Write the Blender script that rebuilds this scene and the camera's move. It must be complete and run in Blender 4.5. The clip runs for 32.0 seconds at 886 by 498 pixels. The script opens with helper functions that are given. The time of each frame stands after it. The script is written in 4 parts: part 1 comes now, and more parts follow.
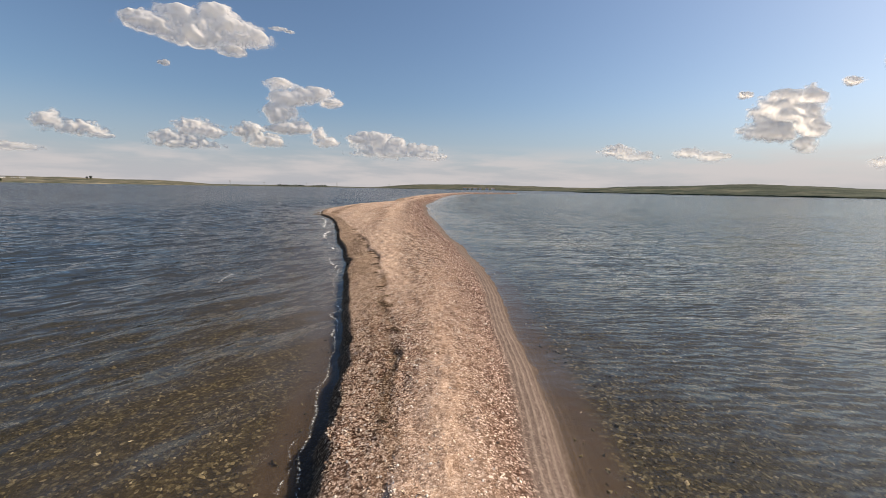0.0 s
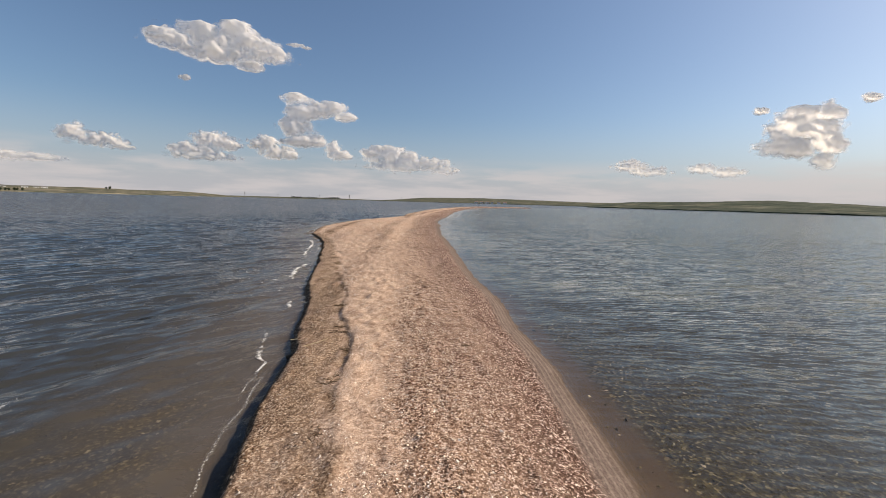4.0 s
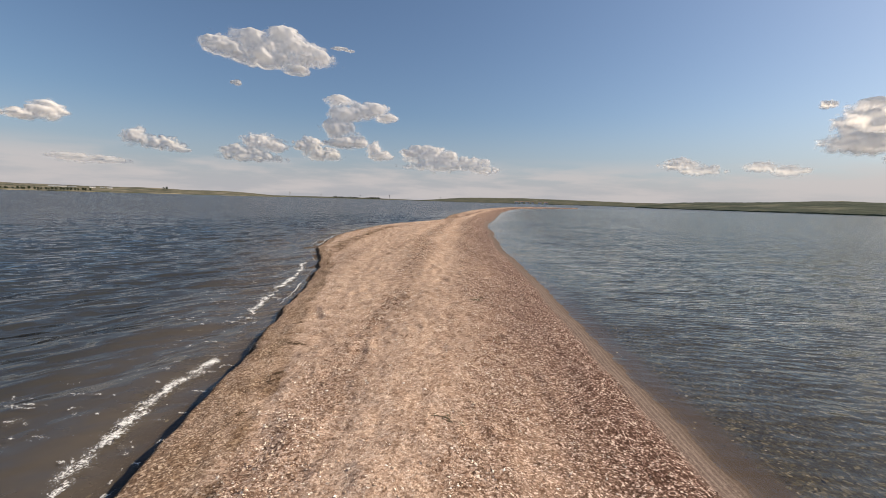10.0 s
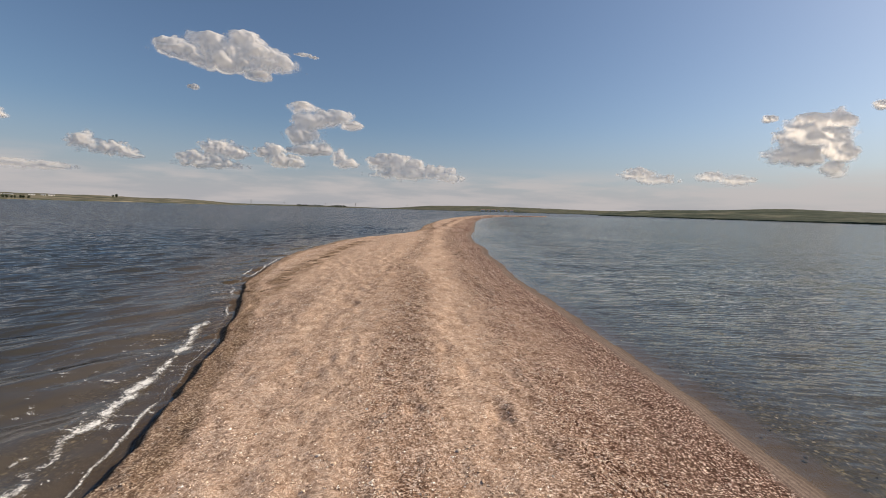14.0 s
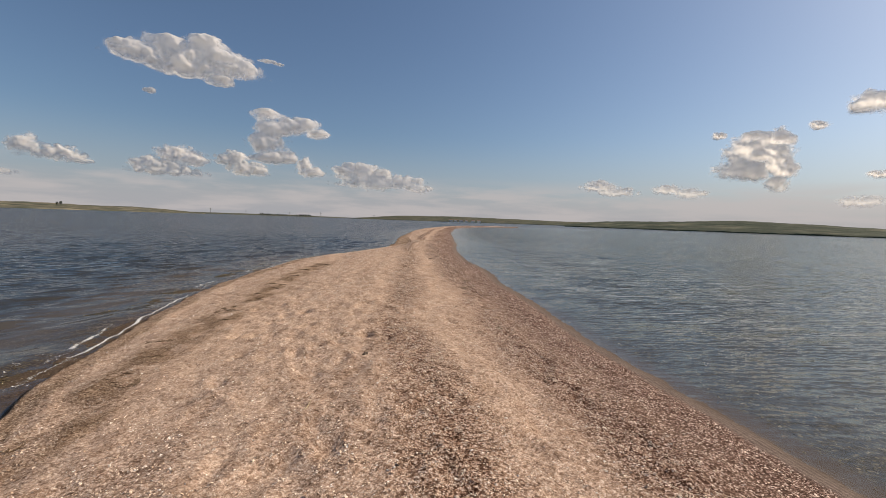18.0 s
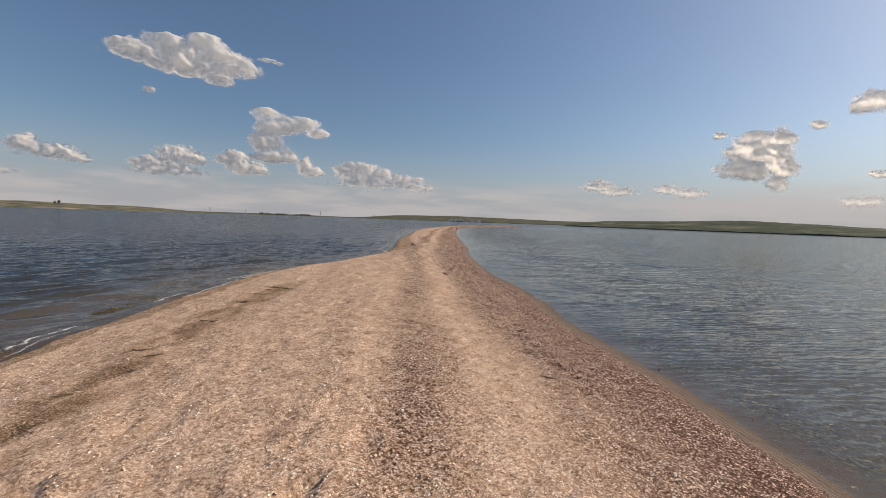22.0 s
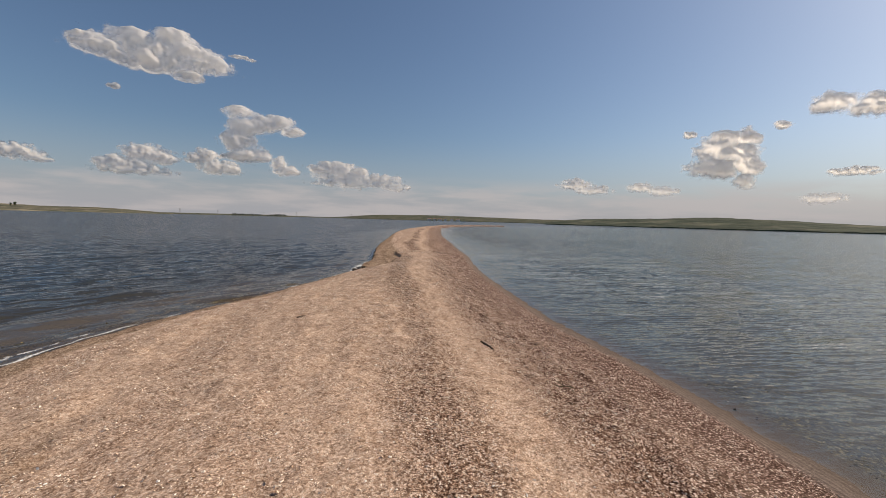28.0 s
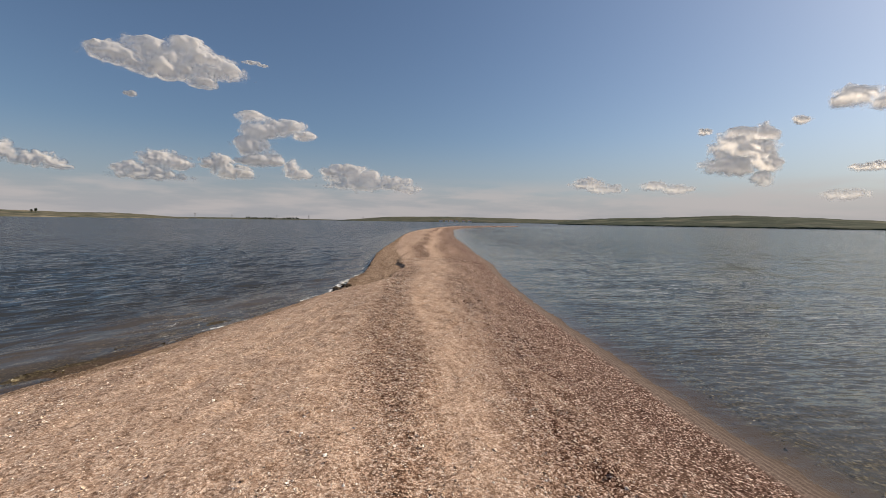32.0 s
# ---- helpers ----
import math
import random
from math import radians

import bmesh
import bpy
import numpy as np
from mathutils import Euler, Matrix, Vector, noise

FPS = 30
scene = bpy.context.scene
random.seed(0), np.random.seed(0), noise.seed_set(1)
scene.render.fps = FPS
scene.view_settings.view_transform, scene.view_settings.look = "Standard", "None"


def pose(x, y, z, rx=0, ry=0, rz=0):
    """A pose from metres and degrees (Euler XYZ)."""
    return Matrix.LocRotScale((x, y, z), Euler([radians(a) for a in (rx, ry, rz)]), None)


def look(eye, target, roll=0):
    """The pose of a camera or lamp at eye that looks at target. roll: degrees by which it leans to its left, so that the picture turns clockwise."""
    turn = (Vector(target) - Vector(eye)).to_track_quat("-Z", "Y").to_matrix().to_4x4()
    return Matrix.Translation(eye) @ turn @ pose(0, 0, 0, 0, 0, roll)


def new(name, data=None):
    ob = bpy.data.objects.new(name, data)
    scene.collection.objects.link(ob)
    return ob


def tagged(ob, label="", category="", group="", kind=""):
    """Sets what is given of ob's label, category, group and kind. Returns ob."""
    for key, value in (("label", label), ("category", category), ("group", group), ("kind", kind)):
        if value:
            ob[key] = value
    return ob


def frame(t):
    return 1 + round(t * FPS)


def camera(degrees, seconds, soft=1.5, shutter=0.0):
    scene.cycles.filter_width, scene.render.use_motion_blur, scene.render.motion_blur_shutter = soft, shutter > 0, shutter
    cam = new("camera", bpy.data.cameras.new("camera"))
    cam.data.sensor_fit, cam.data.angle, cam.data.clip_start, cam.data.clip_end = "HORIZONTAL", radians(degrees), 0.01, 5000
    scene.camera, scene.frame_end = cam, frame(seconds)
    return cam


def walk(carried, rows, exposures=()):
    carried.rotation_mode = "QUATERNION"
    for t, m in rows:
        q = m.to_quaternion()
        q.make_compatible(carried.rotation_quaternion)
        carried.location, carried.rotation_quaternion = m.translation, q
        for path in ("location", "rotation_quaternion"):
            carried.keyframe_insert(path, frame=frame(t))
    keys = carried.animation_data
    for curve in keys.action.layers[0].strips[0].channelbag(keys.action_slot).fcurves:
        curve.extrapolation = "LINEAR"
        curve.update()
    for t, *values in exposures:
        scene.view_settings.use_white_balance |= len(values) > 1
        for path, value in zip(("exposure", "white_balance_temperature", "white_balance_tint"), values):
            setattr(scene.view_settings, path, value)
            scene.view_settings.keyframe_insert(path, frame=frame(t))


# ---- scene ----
# ---- camera ----
cam = camera(92.5, 32.0, soft=0.6)
PATH = [
    (0, (0.000, 0.000, 1.918), (1.156, 9.833, 0.515), 0.99),
    (0.5, (0.106, 0.744, 1.941), (1.095, 10.601, 0.578), 1.21),
    (1, (0.170, 1.498, 1.971), (1.029, 11.369, 0.623), 1.94),
    (1.5, (0.131, 2.200, 1.995), (0.839, 12.088, 0.680), 1.61),
    (2, (0.150, 2.799, 2.003), (0.801, 12.695, 0.716), 1.57),
    (2.5, (0.110, 3.398, 2.032), (0.814, 13.297, 0.797), 1.39),
    (3, (0.122, 3.956, 2.041), (0.948, 13.857, 0.910), 1.57),
    (3.5, (0.261, 4.584, 2.058), (1.213, 14.480, 0.980), 1.71),
    (5.5, (0.342, 7.212, 1.940), (0.856, 17.126, 0.732), 1.11),
    (6, (0.359, 7.924, 1.935), (0.827, 17.840, 0.733), 1.38),
    (6.5, (0.270, 8.613, 1.959), (0.735, 18.539, 0.832), 1.28),
    (7, (0.257, 9.245, 1.966), (0.657, 19.177, 0.871), 1.20),
    (7.5, (0.216, 9.934, 2.006), (0.635, 19.866, 0.924), 1.41),
    (8, (0.169, 10.601, 2.017), (0.508, 20.537, 0.937), 1.45),
    (8.5, (0.146, 11.273, 2.027), (0.397, 21.213, 0.962), 1.94),
    (9, (0.079, 12.006, 2.035), (0.272, 21.947, 0.970), 1.96),
    (9.5, (0.067, 12.754, 2.017), (0.130, 22.692, 0.907), 1.95),
    (10, (0.005, 13.519, 2.017), (-0.002, 23.455, 0.892), 1.64),
    (10.5, (-0.080, 14.255, 2.019), (-0.112, 24.192, 0.897), 1.64),
    (11, (-0.140, 14.982, 2.016), (-0.181, 24.918, 0.893), 1.86),
    (11.5, (-0.292, 15.707, 2.013), (-0.337, 25.645, 0.901), 1.82),
    (12, (-0.337, 16.367, 1.996), (-0.184, 26.306, 0.906), 1.74),
    (12.5, (-0.424, 17.048, 2.020), (-0.063, 26.989, 0.994), 1.68),
    (13, (-0.531, 17.663, 2.039), (-0.093, 27.609, 1.100), 1.75),
    (13.5, (-0.640, 18.316, 2.057), (-0.049, 28.256, 1.140), 1.68),
    (14, (-0.749, 18.975, 2.053), (0.016, 28.904, 1.136), 1.59),
    (14.5, (-0.755, 19.672, 2.036), (0.207, 29.584, 1.123), 1.80),
    (16.5, (-1.026, 22.472, 2.049), (0.526, 32.322, 1.302), 2.41),
    (17, (-1.036, 23.274, 2.044), (0.549, 33.120, 1.300), 2.42),
    (17.5, (-1.147, 24.088, 2.047), (0.426, 33.940, 1.361), 2.01),
    (18, (-1.227, 24.866, 2.039), (0.296, 34.727, 1.381), 1.90),
    (18.5, (-1.270, 25.656, 2.044), (0.258, 35.518, 1.397), 1.88),
    (19, (-1.276, 26.400, 2.036), (0.260, 36.261, 1.401), 1.95),
    (19.5, (-1.177, 27.109, 2.019), (0.377, 36.967, 1.372), 2.00),
    (20, (-1.140, 27.801, 2.002), (0.431, 37.655, 1.353), 1.98),
    (20.5, (-1.046, 28.458, 1.985), (0.523, 38.312, 1.327), 2.03),
    (21, (-1.027, 29.133, 1.994), (0.524, 38.990, 1.337), 2.00),
    (21.5, (-1.014, 29.821, 2.009), (0.510, 39.681, 1.340), 2.00),
    (22, (-1.001, 30.513, 2.013), (0.524, 40.374, 1.345), 1.95),
    (22.5, (-1.046, 31.244, 2.020), (0.485, 41.105, 1.381), 1.71),
    (23, (-1.054, 31.887, 1.994), (0.476, 41.748, 1.343), 1.74),
    (23.5, (-1.095, 32.523, 1.979), (0.455, 42.381, 1.335), 1.77),
    (24, (-1.115, 33.117, 1.968), (0.438, 42.974, 1.313), 1.74),
    (24.5, (-1.098, 33.735, 1.971), (0.482, 43.587, 1.308), 1.71),
    (25, (-1.128, 34.341, 1.966), (0.459, 44.193, 1.314), 1.68),
    (25.5, (-1.102, 34.913, 1.925), (0.478, 44.766, 1.282), 1.78),
    (27.5, (-0.857, 37.382, 2.069), (0.879, 47.207, 1.394), 1.57),
    (28, (-0.673, 38.071, 2.040), (1.348, 47.842, 1.368), 1.48),
    (28.5, (-0.543, 38.796, 2.005), (2.124, 48.407, 1.293), 0.79),
    (29, (-0.351, 39.465, 1.974), (3.072, 48.830, 1.216), 0.32),
    (29.5, (-0.173, 40.123, 1.955), (3.285, 49.474, 1.186), -0.04),
    (30, (-0.078, 40.786, 1.939), (3.337, 50.153, 1.166), -0.07),
    (30.5, (0.051, 41.424, 1.900), (3.345, 50.833, 1.121), 0.04),
    (31, (0.103, 42.053, 1.883), (3.069, 51.574, 1.151), 0.22),
    (31.5, (0.127, 42.596, 1.870), (2.534, 52.278, 1.194), 0.46),
    (32, (0.152, 43.164, 1.897), (1.901, 52.989, 1.251), 0.81),
]
walk(cam, [(t, look(eye, target, roll)) for t, eye, target, roll in PATH],
     exposures=[(0.0, 0.28, 6900, 9.5), (5.5, 0.22, 6900, 9.5), (11.0, 0.15, 6900, 9.5), (17.0, -0.03, 6900, 9.5), (21.0, -0.03, 6900, 9.5), (30.0, -0.11, 6900, 9.5), (32.0, -0.09, 6900, 9.5)])

# ---- light ----
SUN_AZ, SUN_EL = radians(82), radians(37)        # clockwise from +y, above the horizon
to_sun = Vector((math.sin(SUN_AZ) * math.cos(SUN_EL), math.cos(SUN_AZ) * math.cos(SUN_EL), math.sin(SUN_EL)))
world = bpy.data.worlds.new("world")
scene.world = world
world.use_nodes = True
sky = world.node_tree.nodes.new("ShaderNodeTexSky")
sky.sky_type, sky.sun_disc = "NISHITA", False
sky.sun_elevation, sky.sun_rotation = SUN_EL, SUN_AZ
sky.altitude, sky.air_density, sky.dust_density, sky.ozone_density = 0, 1.0, 1.5, 5.0
back = world.node_tree.nodes["Background"]
back.inputs["Strength"].default_value = 0.098
# summer haze that pales the sky toward the horizon, alike all round
wt = world.node_tree
up = wt.nodes.new("ShaderNodeSeparateXYZ")
wt.links.new(wt.nodes.new("ShaderNodeTexCoord").outputs["Generated"], up.inputs[0])
thin = wt.nodes.new("ShaderNodeMapRange")
thin.interpolation_type = "SMOOTHSTEP"
for k, v in zip(range(1, 5), (-0.02, 0.20, 0.72, 0.0)):
    thin.inputs[k].default_value = v
wt.links.new(up.outputs[2], thin.inputs[0])
haze = wt.nodes.new("ShaderNodeMix")
haze.data_type = "RGBA"
haze.inputs[7].default_value = (3.9, 4.2, 5.1, 1)
wt.links.new(thin.outputs[0], haze.inputs[0])
wt.links.new(sky.outputs[0], haze.inputs[6])
# and a thinner, faintly pink layer close above the water
low = wt.nodes.new("ShaderNodeMapRange")
low.interpolation_type = "SMOOTHSTEP"
for k, v in zip(range(1, 5), (0.02, 0.085, 0.55, 0.0)):
    low.inputs[k].default_value = v
wt.links.new(up.outputs[2], low.inputs[0])
dusk = wt.nodes.new("ShaderNodeMix")
dusk.data_type = "RGBA"
dusk.inputs[7].default_value = (4.4, 4.4, 4.8, 1)
wt.links.new(low.outputs[0], dusk.inputs[0])
wt.links.new(haze.outputs[2], dusk.inputs[6])
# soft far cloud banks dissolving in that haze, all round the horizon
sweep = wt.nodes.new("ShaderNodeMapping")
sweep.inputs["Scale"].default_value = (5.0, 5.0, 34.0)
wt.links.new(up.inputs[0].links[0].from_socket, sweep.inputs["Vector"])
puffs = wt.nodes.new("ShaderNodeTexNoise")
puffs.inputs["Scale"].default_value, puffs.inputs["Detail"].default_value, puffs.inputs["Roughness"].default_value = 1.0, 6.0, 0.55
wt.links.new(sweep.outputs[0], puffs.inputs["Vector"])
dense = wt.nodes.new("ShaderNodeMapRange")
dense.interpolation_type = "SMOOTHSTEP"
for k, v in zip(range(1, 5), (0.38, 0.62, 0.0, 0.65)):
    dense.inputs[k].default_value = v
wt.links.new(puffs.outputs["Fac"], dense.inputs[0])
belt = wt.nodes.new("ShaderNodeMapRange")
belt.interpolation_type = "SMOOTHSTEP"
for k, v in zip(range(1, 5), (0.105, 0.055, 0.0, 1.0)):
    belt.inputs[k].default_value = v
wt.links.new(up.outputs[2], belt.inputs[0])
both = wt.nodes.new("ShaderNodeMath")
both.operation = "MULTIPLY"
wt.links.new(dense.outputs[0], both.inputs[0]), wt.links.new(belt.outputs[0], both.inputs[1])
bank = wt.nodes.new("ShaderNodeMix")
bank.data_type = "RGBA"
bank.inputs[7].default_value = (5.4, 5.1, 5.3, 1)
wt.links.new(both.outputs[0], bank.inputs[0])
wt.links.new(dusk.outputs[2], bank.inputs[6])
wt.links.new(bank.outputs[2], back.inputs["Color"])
sun = new("sun", bpy.data.lights.new("sun", "SUN"))
sun.data.energy, sun.data.angle, sun.data.color = 4.95, radians(0.5), (1.0, 0.85, 0.68)
sun.matrix_world = look(to_sun * 100, (0, 0, 0))

# ---- materials ----
def nodes_of(name):
    m = bpy.data.materials.new(name)
    m.use_nodes = True
    t = m.node_tree
    t.nodes.clear()
    out = t.nodes.new("ShaderNodeOutputMaterial")
    return m, t, out


def add(t, kind, ins=None, **props):
    n = t.nodes.new("ShaderNode" + kind)
    for k, v in props.items():
        if k == "operation":
            n.operation = v
        elif k == "data_type":
            n.data_type = v
        elif k == "blend_type":
            n.blend_type = v
        elif k == "attribute_name":
            n.attribute_name = v
        elif k == "feature":
            n.feature = v
        elif k == "noise_dimensions":
            n.noise_dimensions = v
        elif k == "use_clamp":
            n.use_clamp = v
        elif k == "clamp":
            n.clamp = v
    for k, v in (ins or {}).items():
        if isinstance(v, bpy.types.NodeSocket):
            t.links.new(v, n.inputs[k])
        else:
            n.inputs[k].default_value = v
    return n


def maths(t, op, a, b=0.0, c=0.0, clamp=False):
    n = add(t, "Math", {0: a, 1: b, 2: c}, operation=op, use_clamp=clamp)
    return n.outputs[0]


def ramp(t, fac, stops):
    n = add(t, "ValToRGB", {"Fac": fac})
    e = n.color_ramp.elements
    while len(e) < len(stops):
        e.new(0.5)
    for k, (p, c) in zip(e, stops):
        k.position, k.color = p, (*c, 1) if len(c) == 3 else c
    return n.outputs["Color"]


def blend(t, fac, a, b, kind="MIX"):
    n = add(t, "Mix", data_type="RGBA", blend_type=kind)
    for i, v in ((0, fac), (6, a), (7, b)):
        if isinstance(v, bpy.types.NodeSocket):
            t.links.new(v, n.inputs[i])
        else:
            n.inputs[i].default_value = (*v, 1) if isinstance(v, tuple) and len(v) == 3 else v
    return n.outputs[2]


def grain(t, scale, detail=4.0, rough=0.55, vec=None):
    n = add(t, "TexNoise", {"Scale": scale, "Detail": detail, "Roughness": rough})
    if vec is not None:
        t.links.new(vec, n.inputs["Vector"])
    return n.outputs["Fac"]


def place(t):
    return add(t, "NewGeometry").outputs["Position"]


def stretched(t, sx, sy, sz, vec=None):
    n = add(t, "Mapping", {"Scale": (sx, sy, sz)})
    t.links.new(vec if vec is not None else place(t), n.inputs["Vector"])
    return n.outputs[0]


def attr(t, name):
    return add(t, "Attribute", attribute_name=name).outputs["Fac"]


def principled(t, out, color, rough=0.8, bump=None, strength=0.3, dist=0.01, spec=0.5):
    p = add(t, "BsdfPrincipled", {"Roughness": rough, "Base Color": (*color, 1) if isinstance(color, tuple) else color,
                                  "Specular IOR Level": spec})
    if bump is not None:
        b = add(t, "Bump", {"Height": bump, "Strength": strength, "Distance": dist})
        t.links.new(b.outputs[0], p.inputs["Normal"])
    t.links.new(p.outputs[0], out.inputs[0])
    return p


def mat_beach():
    """Broken shell and sand: pale on the crest, brown and damp on the left bank, pinkish grit by the right shore, wet below."""
    m, t, out = nodes_of("shell_beach")
    pos = place(t)
    dl, dr, hz = attr(t, "shore_left"), attr(t, "shore_right"), attr(t, "height")
    coarse, weed, bank = attr(t, "coarse"), attr(t, "weed"), attr(t, "bank")
    cells = add(t, "TexVoronoi", {"Scale": 80.0, "Vector": stretched(t, 1, 1, 0.3, pos)})
    gaps = add(t, "TexVoronoi", {"Scale": 80.0, "Vector": stretched(t, 1, 1, 0.3, pos)}, feature="DISTANCE_TO_EDGE")
    fine = add(t, "TexVoronoi", {"Scale": 135.0, "Vector": pos})
    part_c = add(t, "SeparateColor", {"Color": cells.outputs["Color"]})
    speck = part_c.outputs[0]
    speck2 = add(t, "SeparateColor", {"Color": fine.outputs["Color"]}).outputs[1]
    big, mid, small = grain(t, 0.7, 5), grain(t, 5.0, 4), grain(t, 16.0, 4)
    base = ramp(t, big, [(0.3, (0.64, 0.43, 0.29)), (0.5, (0.73, 0.515, 0.37)), (0.7, (0.79, 0.58, 0.43))])
    hue = grain(t, 0.45, 3)
    base = blend(t, maths(t, "MULTIPLY_ADD", hue, 3.0, -1.2, clamp=True), base, ramp(t, big, [(0.3, (0.68, 0.43, 0.34)), (0.7, (0.80, 0.56, 0.465))]))
    grit = ramp(t, speck2, [(0.0, (0.13, 0.085, 0.055)), (0.3, (0.43, 0.305, 0.21)), (0.6, (0.65, 0.49, 0.36)), (1.0, (0.90, 0.79, 0.66))])
    col = blend(t, 0.55, base, grit)
    blot = grain(t, 9.0, 5, 0.7)
    col = blend(t, maths(t, "MULTIPLY_ADD", blot, 5.0, -3.2, clamp=True), col, ramp(t, speck2, [(0.0, (0.10, 0.058, 0.038)), (0.6, (0.30, 0.20, 0.14)), (1.0, (0.62, 0.48, 0.36))]))
    clump = add(t, "TexVoronoi", {"Scale": 34.0, "Vector": stretched(t, 1, 1, 0.3, pos)})
    lump = add(t, "SeparateColor", {"Color": clump.outputs["Color"]}).outputs[2]
    # single chips, more of them where it is coarse; shade in the hollows painted dark
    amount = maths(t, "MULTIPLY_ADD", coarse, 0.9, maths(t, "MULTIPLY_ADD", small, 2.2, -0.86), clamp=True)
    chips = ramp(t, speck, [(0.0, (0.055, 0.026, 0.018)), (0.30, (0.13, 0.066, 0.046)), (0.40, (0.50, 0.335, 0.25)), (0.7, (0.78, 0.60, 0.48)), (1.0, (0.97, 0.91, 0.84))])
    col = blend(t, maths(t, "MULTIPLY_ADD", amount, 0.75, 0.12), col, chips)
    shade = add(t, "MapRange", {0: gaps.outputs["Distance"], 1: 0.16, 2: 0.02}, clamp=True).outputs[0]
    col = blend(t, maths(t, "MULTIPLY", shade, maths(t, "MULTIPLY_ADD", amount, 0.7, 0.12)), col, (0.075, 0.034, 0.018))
    col = blend(t, maths(t, "MULTIPLY_ADD", amount, 0.45, 0.45), col, ramp(t, lump, [(0.0, (0.30, 0.235, 0.195)), (0.38, (0.95, 0.93, 0.91)), (1.0, (1.0, 1.0, 1.0))]), "MULTIPLY")
    heaps = add(t, "SeparateColor", {"Color": add(t, "TexVoronoi", {"Scale": 10.5, "Vector": stretched(t, 1.25, 0.8, 0.3, pos)}).outputs["Color"]}).outputs[0]
    col = blend(t, 0.7, col, ramp(t, heaps, [(0.0, (0.66, 0.61, 0.57)), (0.5, (0.95, 0.94, 0.93)), (1.0, (1.0, 1.0, 1.0))]), "MULTIPLY")
    # the coarse bands hold more brown fragments
    col = blend(t, maths(t, "MULTIPLY", coarse, 0.6), col, (0.66, 0.59, 0.56), "MULTIPLY")
    col = blend(t, maths(t, "MULTIPLY", weed, 0.8), col, ramp(t, speck, [(0.0, (0.05, 0.028, 0.016)), (0.7, (0.17, 0.105, 0.06)), (1.0, (0.42, 0.31, 0.21))]))
    # reddish grit toward the right shore
    spread = maths(t, "MAXIMUM", maths(t, "DIVIDE", 5.0, maths(t, "MAXIMUM", maths(t, "ADD", dl, dr), 0.5)), 1.0)
    edge = add(t, "MapRange", {0: maths(t, "ADD", maths(t, "MULTIPLY", dr, spread), maths(t, "MULTIPLY_ADD", mid, 0.9, -0.45)), 1: 2.8, 2: 0.9}, clamp=True).outputs[0]
    col = blend(t, maths(t, "MULTIPLY", edge, 0.92), col, ramp(t, speck, [(0.0, (0.026, 0.010, 0.006)), (0.5, (0.062, 0.033, 0.026)), (0.68, (0.145, 0.086, 0.070)), (0.87, (0.35, 0.24, 0.205)), (1.0, (0.90, 0.76, 0.67))]))
    # smooth pale sand lip right at the right waterline
    lip = add(t, "MapRange", {0: maths(t, "ADD", dr, maths(t, "MULTIPLY_ADD", mid, 0.12, -0.06)), 1: 0.40, 2: 0.27}, clamp=True).outputs[0]
    col = blend(t, maths(t, "MULTIPLY", lip, 0.9), col, ramp(t, speck2, [(0.0, (0.10, 0.077, 0.066)), (1.0, (0.20, 0.155, 0.134))]))
    lines = maths(t, "SINE", maths(t, "MULTIPLY_ADD", dr, 95.0, maths(t, "MULTIPLY", grain(t, 1.3, 4), 42.0)))
    col = blend(t, maths(t, "MULTIPLY", lip, maths(t, "MULTIPLY_ADD", lines, 0.20, -0.02, clamp=True)), col, (0.48, 0.41, 0.345))
    # brown weed and damp on the left bank
    col = blend(t, maths(t, "MULTIPLY", bank, 0.82), col, ramp(t, speck, [(0.0, (0.05, 0.03, 0.018)), (0.6, (0.17, 0.105, 0.062)), (0.8, (0.34, 0.24, 0.155)), (1.0, (0.66, 0.53, 0.39))]))
    # dark damp soil on the face of the cut left bank
    damp = add(t, "MapRange", {0: maths(t, "ADD", dl, maths(t, "MULTIPLY_ADD", small, 0.12, -0.06)), 1: 0.14, 2: 0.07}, clamp=True).outputs[0]
    col = blend(t, maths(t, "MULTIPLY", damp, 0.75), col, ramp(t, speck, [(0.0, (0.022, 0.014, 0.008)), (0.8, (0.085, 0.055, 0.034)), (1.0, (0.30, 0.22, 0.15))]))
    # wet sand at and under the waterline
    wet = add(t, "MapRange", {0: maths(t, "ADD", hz, maths(t, "MULTIPLY_ADD", mid, 0.05, -0.025)), 1: 0.045, 2: -0.025}, clamp=True).outputs[0]
    stones = add(t, "TexVoronoi", {"Scale": 34.0, "Vector": stretched(t, 1, 1, 0.2, pos)})
    joint = add(t, "TexVoronoi", {"Scale": 34.0, "Vector": stretched(t, 1, 1, 0.2, pos)}, feature="DISTANCE_TO_EDGE").outputs["Distance"]
    pick = add(t, "SeparateColor", {"Color": stones.outputs["Color"]}).outputs[0]
    bedrock = ramp(t, pick, [(0.0, (0.014, 0.011, 0.006)), (0.35, (0.032, 0.025, 0.013)), (0.62, (0.076, 0.060, 0.031)), (0.85, (0.155, 0.125, 0.070)), (1.0, (0.36, 0.305, 0.20))])
    bedrock = blend(t, add(t, "MapRange", {0: joint, 1: 0.14, 2: 0.0}, clamp=True).outputs[0], bedrock, (0.014, 0.011, 0.006))
    growth = maths(t, "MULTIPLY_ADD", grain(t, 1.1, 5, 0.65), 5.0, -2.25, clamp=True)
